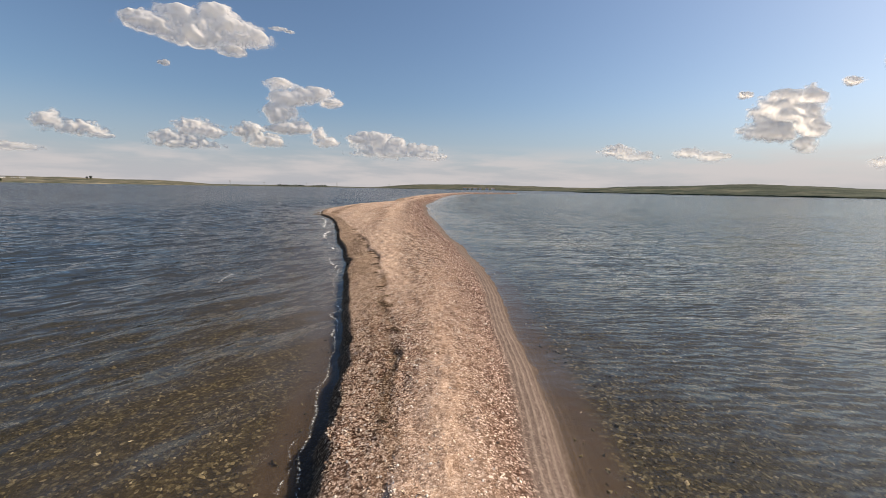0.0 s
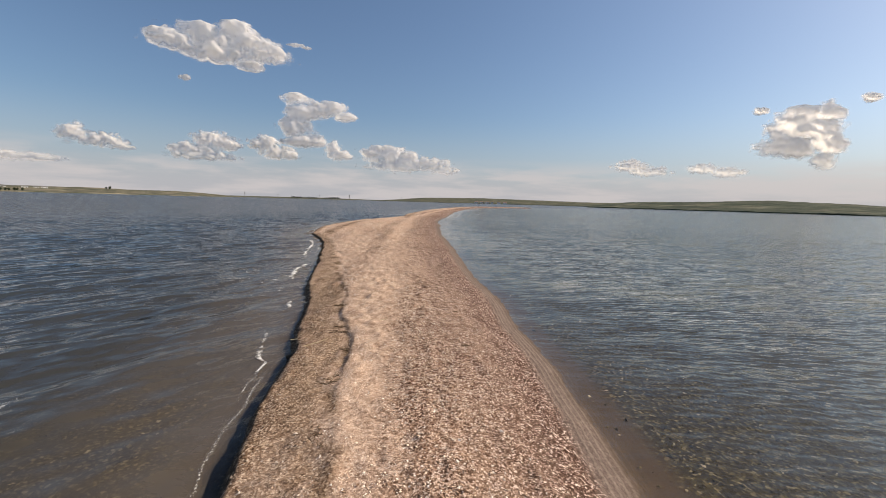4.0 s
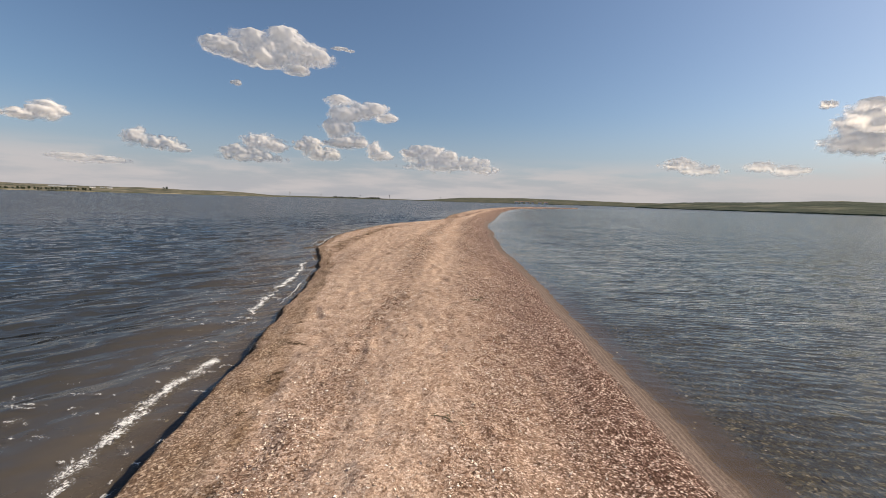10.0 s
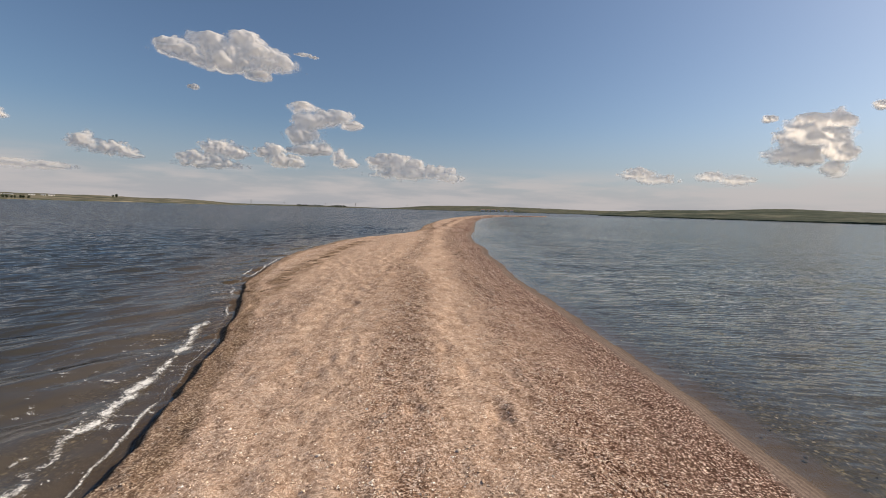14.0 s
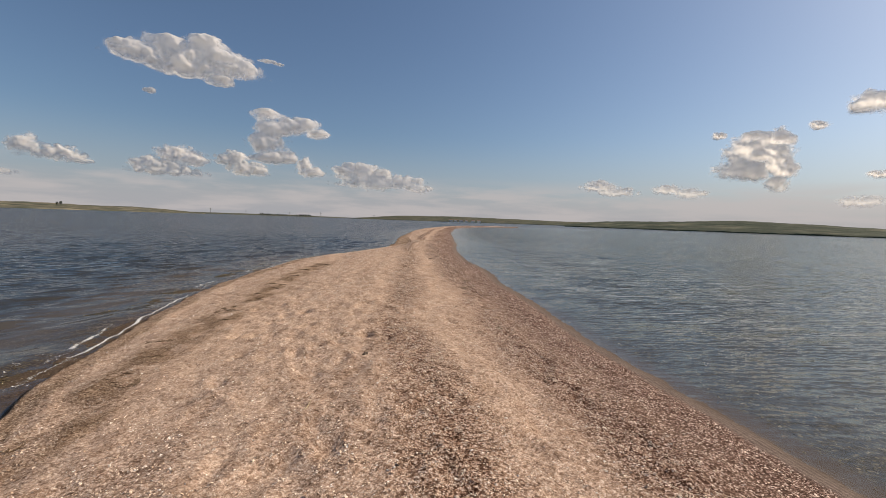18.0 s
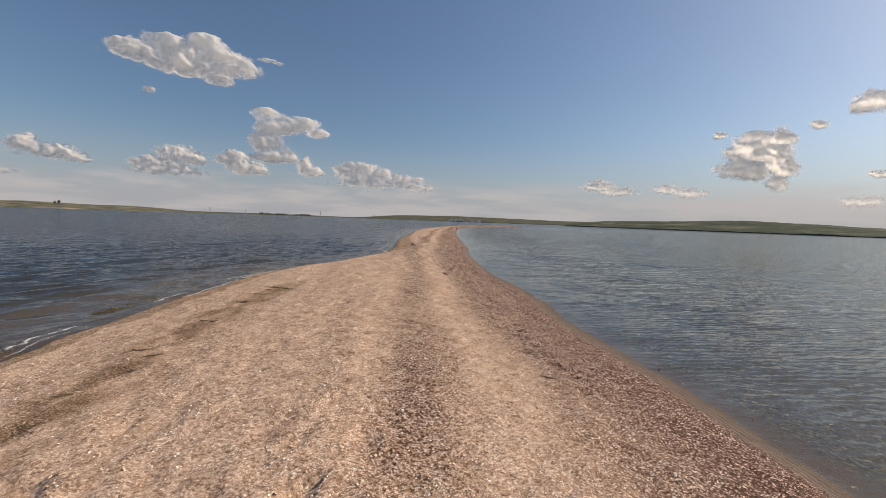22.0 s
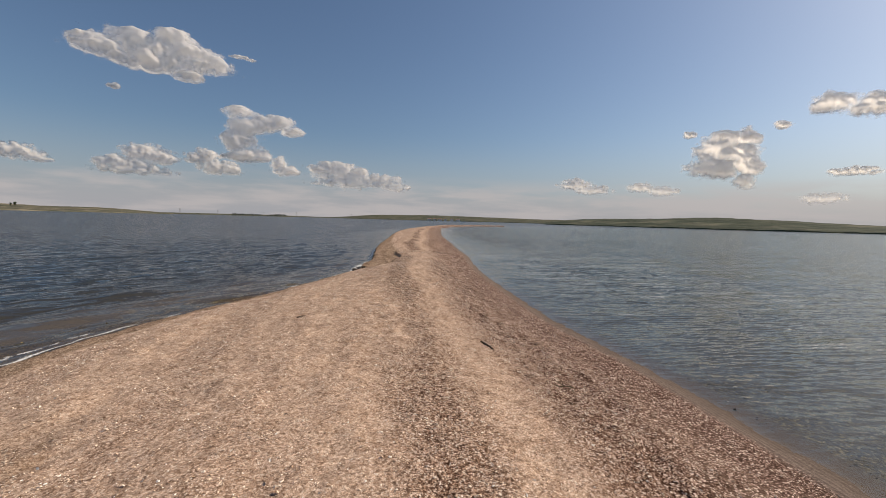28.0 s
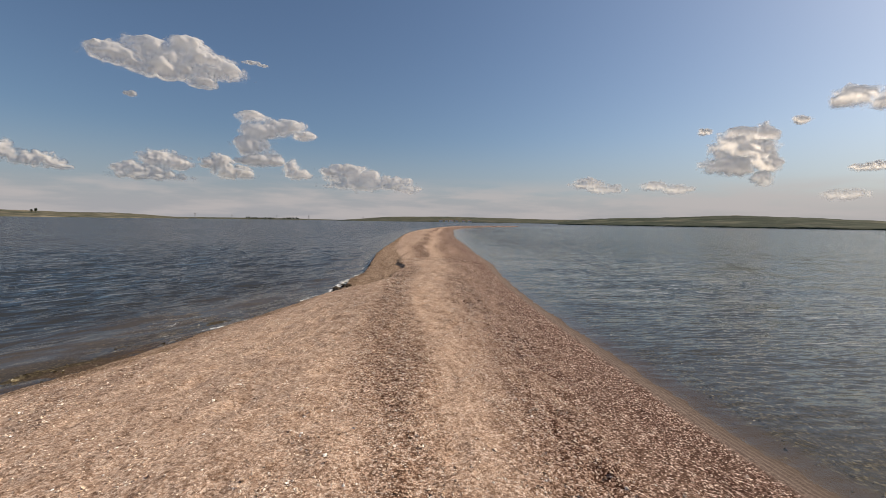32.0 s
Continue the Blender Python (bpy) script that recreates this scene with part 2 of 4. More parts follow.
    bedrock = blend(t, maths(t, "MULTIPLY", growth, 0.75), bedrock, ramp(t, pick, [(0.0, (0.012, 0.015, 0.003)), (0.6, (0.055, 0.058, 0.014)), (1.0, (0.17, 0.165, 0.065))]))
    bare = ramp(t, grain(t, 7.0, 5, 0.65), [(0.35, (0.052, 0.037, 0.025)), (0.65, (0.095, 0.069, 0.047))])
    out_by = maths(t, "MAXIMUM", maths(t, "MULTIPLY", dl, -1.0), maths(t, "MULTIPLY", dr, -1.0))
    stony = add(t, "MapRange", {0: maths(t, "ADD", out_by, maths(t, "MULTIPLY_ADD", grain(t, 3.0, 4, 0.6), 0.9, -0.45)), 1: 0.2, 2: 0.42}, clamp=True).outputs[0]
    soil = blend(t, stony, bare, bedrock)
    col = blend(t, maths(t, "MULTIPLY", wet, 0.88), col, soil)
    rough = maths(t, "MULTIPLY_ADD", wet, -0.45, 0.9)
    hgt = maths(t, "ADD", maths(t, "ADD", maths(t, "MULTIPLY", speck2, 0.25), maths(t, "MULTIPLY", grain(t, 75.0, 3), 0.22)), maths(t, "MULTIPLY", small, 0.9))
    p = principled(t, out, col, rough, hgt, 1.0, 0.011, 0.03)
    # every chip lies at a tilt of its own
    lean = add(t, "VectorMath", {0: cells.outputs["Color"], 1: (0.5, 0.5, 0.5)}, operation="SUBTRACT").outputs[0]
    lean = add(t, "VectorMath", {0: lean, "Scale": maths(t, "MULTIPLY_ADD", amount, 0.22, 0.12)}, operation="SCALE").outputs[0]
    heap = add(t, "VectorMath", {0: clump.outputs["Color"], 1: (0.5, 0.5, 0.5)}, operation="SUBTRACT").outputs[0]
    heap = add(t, "VectorMath", {0: heap, "Scale": maths(t, "MULTIPLY_ADD", wet, -0.2, 0.2)}, operation="SCALE").outputs[0]
    lean = add(t, "VectorMath", {0: lean, 1: heap}, operation="ADD").outputs[0]
    bumped = p.inputs["Normal"].links[0].from_socket
    tilted = add(t, "VectorMath", {0: add(t, "VectorMath", {0: bumped, 1: lean}, operation="ADD").outputs[0]}, operation="NORMALIZE")
    t.links.new(tilted.outputs[0], p.inputs["Normal"])
    return m


def mat_shell():
    m, t, out = nodes_of("broken_shell")
    r = add(t, "NewGeometry").outputs["Random Per Island"]
    wet = add(t, "MapRange", {0: attr(t, "height"), 1: 0.05, 2: 0.0}, clamp=True).outputs[0]
    col = ramp(t, r, [(0.0, (0.24, 0.145, 0.095)), (0.16, (0.50, 0.345, 0.24)), (0.4, (0.71, 0.535, 0.395)), (0.7, (0.86, 0.71, 0.565)),
                      (0.88, (0.92, 0.83, 0.72)), (1.0, (0.97, 0.94, 0.88))])
    dr = attr(t, "shore_right")
    edge = add(t, "MapRange", {0: dr, 1: 2.3, 2: 0.6}, clamp=True).outputs[0]
    col = blend(t, maths(t, "MULTIPLY", edge, 0.58), col, (0.165, 0.094, 0.081))
    col = blend(t, maths(t, "MULTIPLY", wet, 0.93), col, (0.070, 0.055, 0.036))
    col = blend(t, maths(t, "MULTIPLY", attr(t, "bank"), 0.82), col, (0.17, 0.11, 0.072))
    col = blend(t, maths(t, "MULTIPLY", attr(t, "weed"), 0.65), col, (0.13, 0.08, 0.048))
    principled(t, out, col, 0.7, spec=0.1)
    return m


def mat_bed_stone():
    m, t, out = nodes_of("lake_bed_stone")
    r = add(t, "NewGeometry").outputs["Random Per Island"]
    col = ramp(t, r, [(0.0, (0.025, 0.020, 0.010)), (0.4, (0.075, 0.060, 0.030)), (0.75, (0.145, 0.118, 0.062)), (0.93, (0.26, 0.215, 0.125)), (1.0, (0.62, 0.55, 0.40))])
    principled(t, out, col, 0.6, spec=0.2)
    return m


def mat_water():
    """Clear in the shallows, murky with depth; ripples by bump on top of the modelled waves."""
    m, t, out = nodes_of("lagoon_water")
    pos = place(t)
    depth, side = attr(t, "depth"), attr(t, "windward")
    c = grain(t, 1.0, 3, 0.5, stretched(t, 0.02, 0.035, 1, pos))
    gust = maths(t, "MULTIPLY_ADD", c, 1.6, -0.2, clamp=True)
    tilt = []
    for turn, open_side in ((radians(4), 0), (radians(-52), 1)):
        rot = add(t, "Mapping", {"Rotation": (0, 0, turn), "Vector": pos}).outputs[0]
        total = None
        for freq, amp in (((17.0, 0.34), (8.5, 0.58), (4.2, 0.58), (1.1, 0.42), (0.3, 0.12)) if not open_side else ((13.0, 0.55), (6.5, 0.70), (3.0, 0.54), (1.0, 0.46), (0.25, 0.18))):
            n = add(t, "TexNoise", {"Scale": 1.0, "Detail": 1.5, "Roughness": 0.5, "Vector": stretched(t, freq * 0.38, freq, 1, rot)})
            v = add(t, "VectorMath", {0: n.outputs["Color"], 1: (0.5, 0.5, 0.5)}, operation="SUBTRACT").outputs[0]
            v = add(t, "VectorMath", {0: v, 1: (amp * 0.45, amp, 0)}, operation="MULTIPLY").outputs[0]
            total = v if total is None else add(t, "VectorMath", {0: total, 1: v}, operation="ADD").outputs[0]
        for size, twist, amp in (((1.9, 0.0, 0.27), (3.1, 0.35, 0.20)) if not open_side else ((1.05, 0.2, 0.24), (0.55, -0.3, 0.14))):
            spun = add(t, "Mapping", {"Rotation": (0, 0, twist), "Vector": rot}).outputs[0]
            w = add(t, "TexWave", {"Vector": spun, "Scale": size, "Distortion": 6.0, "Detail": 2.0, "Detail Scale": 1.4, "Detail Roughness": 0.6})
            w.bands_direction = "Y"
            v = add(t, "VectorMath", {0: add(t, "CombineXYZ", {1: maths(t, "MULTIPLY_ADD", w.outputs["Fac"], amp, -amp / 2)}).outputs[0], 1: total}, operation="ADD")
            total = v.outputs[0]
        tilt.append(add(t, "VectorRotate", {"Vector": total, "Axis": (0, 0, 1), "Angle": -turn}).outputs[0])
    lean = add(t, "Mix", data_type="VECTOR")
    t.links.new(side, lean.inputs[0]), t.links.new(tilt[0], lean.inputs[4]), t.links.new(tilt[1], lean.inputs[5])
    power = maths(t, "MULTIPLY", maths(t, "MULTIPLY_ADD", gust, 0.5, 0.8), maths(t, "MULTIPLY_ADD", add(t, "MapRange", {0: depth, 1: 0.03, 2: 0.42}, clamp=True).outputs[0], 0.78, 0.22))
    lean = add(t, "VectorMath", {0: lean.outputs[1], "Scale": power}, operation="SCALE").outputs[0]
    bump = add(t, "VectorMath", {0: add(t, "VectorMath", {0: add(t, "NewGeometry").outputs["Normal"], 1: lean}, operation="ADD").outputs[0]}, operation="NORMALIZE")
    # turbid body colour; its paler deep lee stop also paints in sun glitter
    body = blend(t, side, ramp(t, maths(t, "MULTIPLY", depth, 0.25), [(0.025, (0.020, 0.018, 0.012)), (0.15, (0.030, 0.036, 0.030)), (0.9, (0.082, 0.096, 0.098))]), ramp(t, depth, [(0.05, (0.098, 0.084, 0.069)), (0.085, (0.076, 0.066, 0.054)), (0.16, (0.040, 0.039, 0.034)), (0.4, (0.034, 0.042, 0.049))]))
    murk = add(t, "BsdfDiffuse", {"Color": body, "Normal": bump.outputs[0]})
    clear = add(t, "BsdfTransparent", {"Color": (0.90, 0.89, 0.82, 1)})
    # stirred-up silt where the waves break on the wide part of the spit
    along = add(t, "SeparateXYZ", {0: pos}).outputs[1]
    wide = add(t, "MapRange", {0: along, 1: 6.0, 2: 13.0}, clamp=True).outputs[0]
    stirred = maths(t, "MULTIPLY", side, maths(t, "MAXIMUM", wide, maths(t, "MULTIPLY", add(t, "MapRange", {0: depth, 1: 0.085, 2: 0.05}, clamp=True).outputs[0], add(t, "MapRange", {0: along, 1: 3.5, 2: 7.0}, clamp=True).outputs[0])))
    opacity = maths(t, "SUBTRACT", 1.0, maths(t, "POWER", 2.718, maths(t, "MULTIPLY", depth, maths(t, "MULTIPLY_ADD", maths(t, "MULTIPLY", stirred, grain(t, 1.0, 4, 0.6, stretched(t, 1.2, 3.0, 1, pos))), -60.0, -4.0))))
    inner = add(t, "MixShader", {0: opacity, 1: clear.outputs[0], 2: murk.outputs[0]})
    gloss = add(t, "BsdfGlossy", {"Color": blend(t, side, (0.99, 1.0, 0.97), (0.68, 0.685, 0.70)), "Roughness": maths(t, "MULTIPLY_ADD", side, 0.02, 0.08), "Normal": bump.outputs[0]})
    fres = add(t, "Fresnel", {"IOR": 1.33, "Normal": bump.outputs[0]})
    mix = add(t, "MixShader", {0: fres.outputs[0], 1: inner.outputs[0], 2: gloss.outputs[0]})
    t.links.new(mix.outputs[0], out.inputs[0])
    return m


def mat_foam():
    """White froth, torn into lace where it is thin."""
    m, t, out = nodes_of("foam")
    pos = place(t)
    n = grain(t, 45, 4, 0.6, pos)
    holes = add(t, "TexVoronoi", {"Scale": 55.0, "Vector": pos}, feature="DISTANCE_TO_EDGE").outputs["Distance"]
    p = principled(t, out, ramp(t, n, [(0.3, (0.70, 0.71, 0.69)), (0.7, (0.86, 0.87, 0.86))]), 0.7, n, 0.5, 0.01, 0.2)
    net = maths(t, "SUBTRACT", maths(t, "MULTIPLY_ADD", n, 2.2, maths(t, "MULTIPLY_ADD", attr(t, "cover"), 1.3, -0.62)), maths(t, "MULTIPLY", holes, 1.3))
    thick = add(t, "MapRange", {0: net, 1: 0.78, 2: 1.55}, clamp=True).outputs[0]
    mix = add(t, "MixShader", {0: thick, 1: add(t, "BsdfTransparent").outputs[0], 2: p.outputs[0]})
    t.links.new(mix.outputs[0], out.inputs[0])
    return m


def mat_plain(name, lo, hi, scale=3.0, rough=0.85, bump=0.3, dist=0.02, spec=0.3):
    m, t, out = nodes_of(name)
    n = grain(t, scale, 6, 0.6)
    principled(t, out, ramp(t, n, [(0.3, lo), (0.7, hi)]), rough, n, bump, dist, spec)
    return m


def mat_wood():
    m, t, out = nodes_of("weathered_wood")
    co = add(t, "TexCoord").outputs["Object"]
    n = grain(t, 1.0, 6, 0.65, stretched(t, 6, 90, 90, co))
    principled(t, out, ramp(t, n, [(0.3, (0.035, 0.022, 0.014)), (0.7, (0.10, 0.066, 0.042))]), 0.85, n, 0.6, 0.004)
    return m


def mat_hill(name, green, dry, earth):
    m, t, out = nodes_of(name)
    pos = place(t)
    n1 = grain(t, 1.0, 6, 0.6, stretched(t, 0.018, 0.018, 0.08, pos))
    n2 = grain(t, 1.0, 5, 0.65, stretched(t, 0.05, 0.05, 0.15, pos))
    col = ramp(t, n1, [(0.42, green), (0.52, dry), (0.62, earth)])
    col = blend(t, 0.45, col, ramp(t, n2, [(0.44, tuple(0.4 * c for c in green)), (0.58, dry)]))
    principled(t, out, col, 0.95, n2, 0.6, 3.0, 0.1)
    return m


def mat_cloud():
    """Cumulus: scatters light both ways, as thick as its mesh says."""
    m, t, out = nodes_of("cloud")
    d = add(t, "BsdfDiffuse", {"Color": (0.97, 0.955, 0.935, 1), "Roughness": 1.0})
    tr = add(t, "BsdfTranslucent", {"Color": (0.97, 0.955, 0.935, 1)})
    mx = add(t, "MixShader", {0: 0.52, 1: d.outputs[0], 2: tr.outputs[0]})
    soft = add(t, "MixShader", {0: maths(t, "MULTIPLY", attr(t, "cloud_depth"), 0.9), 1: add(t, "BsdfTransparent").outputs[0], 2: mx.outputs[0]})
    t.links.new(soft.outputs[0], out.inputs[0])
    return m


def mat_cockle():
    m, t, out = nodes_of("cockle")
    r = add(t, "ObjectInfo").outputs["Random"]
    n = grain(t, 3.0, 4, 0.6, add(t, "TexCoord").outputs["Object"])
    col = ramp(t, r, [(0.0, (0.42, 0.30, 0.22)), (0.4, (0.64, 0.52, 0.40)), (1.0, (0.86, 0.80, 0.72))])
    principled(t, out, blend(t, maths(t, "MULTIPLY", n, 0.5), col, (0.45, 0.30, 0.22)), 0.5, n, 0.2, 0.05)
    return m


BEACH, SHELL, WATER, FOAM, BEDSTONE = mat_beach(), mat_shell(), mat_water(), mat_foam(), mat_bed_stone()
WOOD, CLOUD = mat_wood(), mat_cloud()
HILL_R = mat_hill("scrub_hill", (0.036, 0.052, 0.032), (0.066, 0.080, 0.052), (0.19, 0.18, 0.125))
HILL_L = mat_hill("far_fields", (0.075, 0.085, 0.058), (0.16, 0.15, 0.105), (0.33, 0.29, 0.21))
RIDGE = mat_hill("far_ridge", (0.070, 0.082, 0.055), (0.12, 0.12, 0.080), (0.15, 0.14, 0.10))
ALGA = mat_plain("dry_algae", (0.07, 0.066, 0.036), (0.19, 0.18, 0.11), 30, 0.9)
WEED = mat_plain("dry_weed", (0.06, 0.038, 0.022), (0.17, 0.115, 0.07), 30, 0.9)
STRAW = mat_plain("dry_reed", (0.50, 0.40, 0.24), (0.66, 0.55, 0.36), 40, 0.6)
STONE = mat_plain("dark_clay", (0.05, 0.038, 0.028), (0.13, 0.10, 0.075), 12, 1.0, 0.8, 0.03, 0.03)
PALE = mat_plain("pale_shell", (0.66, 0.58, 0.48), (0.86, 0.81, 0.74), 60, 0.45)
STEEL = mat_plain("galvanised_steel", (0.20, 0.21, 0.22), (0.32, 0.33, 0.34), 1.0, 0.5)
LEAF = mat_plain("far_foliage", (0.020, 0.032, 0.014), (0.060, 0.080, 0.032), 0.4, 0.9)
BARK = mat_plain("bark", (0.06, 0.045, 0.03), (0.13, 0.10, 0.07), 2, 0.9)
WHITEWALL = mat_plain("white_wall", (0.70, 0.69, 0.66), (0.82, 0.81, 0.78), 0.3, 0.8)
ROOF = mat_plain("roof", (0.20, 0.12, 0.09), (0.34, 0.22, 0.17), 0.5, 0.8)

# ---- ground ----
def lattice(ix, iy, seed):
    n = (ix.astype(np.int64) * 374761393 + iy.astype(np.int64) * 668265263 + seed * 974711) & 0x7FFFFFFF
    n = ((n ^ (n >> 13)) * 1274126177) & 0x7FFFFFFF
    return ((n ^ (n >> 16)) & 0xFFFF) / 65535.0


def rough2(x, y, seed=0):
    """Smooth value noise, -1 to 1."""
    x, y = np.asarray(x, float), np.asarray(y, float)
    ix, iy = np.floor(x), np.floor(y)
    fx, fy = x - ix, y - iy
    fx, fy = fx * fx * (3 - 2 * fx), fy * fy * (3 - 2 * fy)
    a, b = lattice(ix, iy, seed), lattice(ix + 1, iy, seed)
    c, d = lattice(ix, iy + 1, seed), lattice(ix + 1, iy + 1, seed)
    return 2 * ((a * (1 - fx) + b * fx) * (1 - fy) + (c * (1 - fx) + d * fx) * fy) - 1


def fbm(x, y, seed=0, octaves=4, gain=0.5):
    total, amp = 0.0, 1.0
    for k in range(octaves):
        total = total + amp * rough2(x * 2**k, y * 2**k, seed + k)
        amp *= gain
    return total


def smooth(q):
    q = np.clip(q, 0, 1)
    return q * q * (3 - 2 * q)


# the two shores of the spit, x by y
LEFT_Y = np.array([-60, 0, 2.5, 4, 6.3, 8.4, 10.9, 12, 13.6, 15.2, 16.8, 18.6, 20, 21.9, 23.2, 24.7, 26.1, 27.7, 28.9, 29.7, 30.6, 32.1, 34.5, 37.6, 39, 40.1, 42.1, 44.3, 45, 45.8, 46.8, 48.1, 49.2, 50.6, 52, 53.4, 54.1, 54.8, 57.2, 64.3, 69.5, 76.1, 100.3, 109.2, 121.9, 152.1, 178.8, 200.9, 210.6, 217.4])
LEFT_X = np.array([1, -0.45, -0.53, -0.56, -0.75, -0.98, -1.2, -1.42, -1.66, -1.98, -2.2, -2.43, -2.68, -2.97, -3.2, -3.44, -3.76, -4.25, -4.64, -4.93, -5.12, -5.34, -5.58, -5.78, -5.62, -5.52, -5.3, -5.1, -4.92, -4.65, -4.26, -3.66, -3.06, -2.43, -1.66, -1.25, -0.66, -0.69, -0.02, 0.51, 1.06, 1.96, 5.03, 6.51, 8.83, 16.89, 27.69, 41.66, 52.14, 62.39])
RIGHT_Y = np.array([-60, 0, 2.3, 2.9, 3.6, 5.3, 7.1, 8.9, 10.3, 11.9, 13.2, 14.8, 16.5, 18.5, 20, 21.7, 23.6, 25.6, 28.5, 31.5, 34.6, 36.6, 38.6, 40.6, 42.4, 43.6, 45, 47, 49.5, 53.6, 55.5, 60.8, 72.1, 80.2, 90.3, 99, 119, 133.8, 142, 168.5, 194.1, 207.7, 217.5])
RIGHT_X = np.array([1.6, 0.95, 1.1, 1.25, 1.38, 1.65, 1.93, 2.1, 2.22, 2.22, 2.29, 2.29, 2.25, 2.27, 2.33, 2.4, 2.51, 2.52, 2.6, 2.6, 2.81, 2.87, 2.93, 3.25, 3.41, 3.4, 3.37, 3.5, 3.73, 4.23, 4.45, 5.58, 7.24, 8.56, 10.04, 11.62, 15.61, 18.51, 20.33, 28.79, 41.79, 54.12, 64.72])


def gentle(y, ys, xs):
    """Interpolates with the corners rounded."""
    w = 0.3 + 0.004 * np.abs(y)
    return sum(np.interp(y + k * w, ys, xs) * c for k, c in ((-1, 0.25), (0, 0.5), (1, 0.25)))


def left_shore(y):
    return gentle(y, LEFT_Y, LEFT_X) + 0.05 * rough2(y * 1.3, 0 * y, 3) + 0.03 * rough2(y * 4.1, 0 * y, 4)


def right_shore(y):
    return gentle(y, RIGHT_Y, RIGHT_X) + 0.05 * rough2(y * 0.5, 0 * y, 5) + 0.012 * rough2(y * 2.5, 0 * y, 6)


def crest(y):
    return np.interp(y, [-5, 8, 20, 30, 60, 140, 180, 217], [0.27, 0.32, 0.40, 0.46, 0.46, 0.5, 0.6, 0.4])


def scarp(y):
    return np.interp(y, [-5, 10, 24, 31, 50, 54.4, 55.1, 75, 110], [0.18, 0.14, 0.085, 0.05, 0.05, 0.08, 0.32, 0.26, 0.12])


STEPS = np.random.RandomState(4)
PRINTS = [(y, STEPS.normal(0, 1), STEPS.uniform(-0.5, 0.5), STEPS.uniform(0.55, 1)) for y in STEPS.uniform(2, 52, 330)]
# a much trodden patch
PRINTS += [(y, STEPS.uniform(-1.3, 0.1), STEPS.uniform(-0.9, 0.9), STEPS.uniform(0.8, 1.5)) for y in STEPS.uniform(27.5, 34, 90)]
# a single line of treads along the coarse shell nearer the right shore
TRAIL = [(y, 1.65 + STEPS.normal(0, 0.13), STEPS.uniform(-0.4, 0.4), STEPS.uniform(1.0, 1.7)) for y in np.arange(27, 52, 0.42)]


def coarse_bands(x, y):
    """0 to 1: where coarser, darker broken shell lies in bands along the spit."""
    dr = right_shore(y) - x
    wob = 0.18 * rough2(y * 0.25, 0 * y, 41)
    a = np.exp(-((dr - 3.28 - wob) / 0.36) ** 2) + np.exp(-((dr - 1.7 - wob) / 0.5) ** 2) - 0.25 * np.exp(-((dr - 2.55 - wob) / 0.22) ** 2)
    a = a + smooth((14 - y) / 8) * 0.15
    a = a + 0.85 * np.exp(-((dr - 5.8 - wob) / 0.5) ** 2) * smooth((y - 23.5) / 2) * smooth((29 - y) / 2)
    return np.clip(a * (0.75 + 0.5 * fbm(x * 1.4, y * 0.5, 43, 3)) + 0.25 * rough2(x * 2.6, y * 0.25, 47), 0, 1)


def weed_line(x, y):
    """0 to 1: the dark line of dry weed left by the waves along the left side."""
    l, r = left_shore(y), right_shore(y)
    near = np.abs(x - l - np.interp(y, [0, 4, 8, 14, 19, 28], [0.5, 0.54, 0.7, 0.75, 0.62, 0.5]) - 0.06 * rough2(y * 1.5, 0 * y, 51)) / 0.07
    far = np.abs(r - x - 6.55 - 0.16 * rough2(y * 0.6, 0 * y, 53) - 0.1 * fbm(x * 4, y * 4, 54, 2)) / 0.36
    a = np.exp(-near**2) * smooth((21 - y) / 3) + np.exp(-far**2) * smooth((y - 27) / 2) * smooth((42.5 - y) / 2) * smooth((x - l - 0.3) / 0.2)
    a = a + 0.85 * np.exp(-((x - l - 0.07) / np.where(y < 54, 0.07, 0.22)) ** 2) * np.where(y < 54, smooth((53 - y) / 2), 1.3 * smooth((y - 54.6) / 0.4) * smooth((110 - y) / 30))
    return np.clip(a * (0.85 + 0.9 * fbm(x * 5, y * 2.6, 57, 3)), 0, 1)


def bank_strip(x, y):
    """0 to 1: the brown, damp strip of coarse wash along the left edge."""
    wide = np.interp(y, [0, 4, 8, 14, 19, 28, 32, 40, 52, 53.9, 54.8, 57, 62, 70, 90], [0.48, 0.52, 0.68, 0.74, 0.62, 0.46, 0.45, 0.7, 0.6, 0.08, 1.5, 1.5, 1.3, 0.8, 0.4])
    edge = wide + 0.06 * rough2(y * 1.5, 0 * y, 51) + 0.05 * fbm(x * 7, y * 7, 81, 2)
    return smooth((edge - (x - left_shore(y))) / 0.12) * (0.8 + 0.2 * rough2(x * 6, y * 3, 83)) * np.interp(y, [3, 9], [0.3, 1.0])


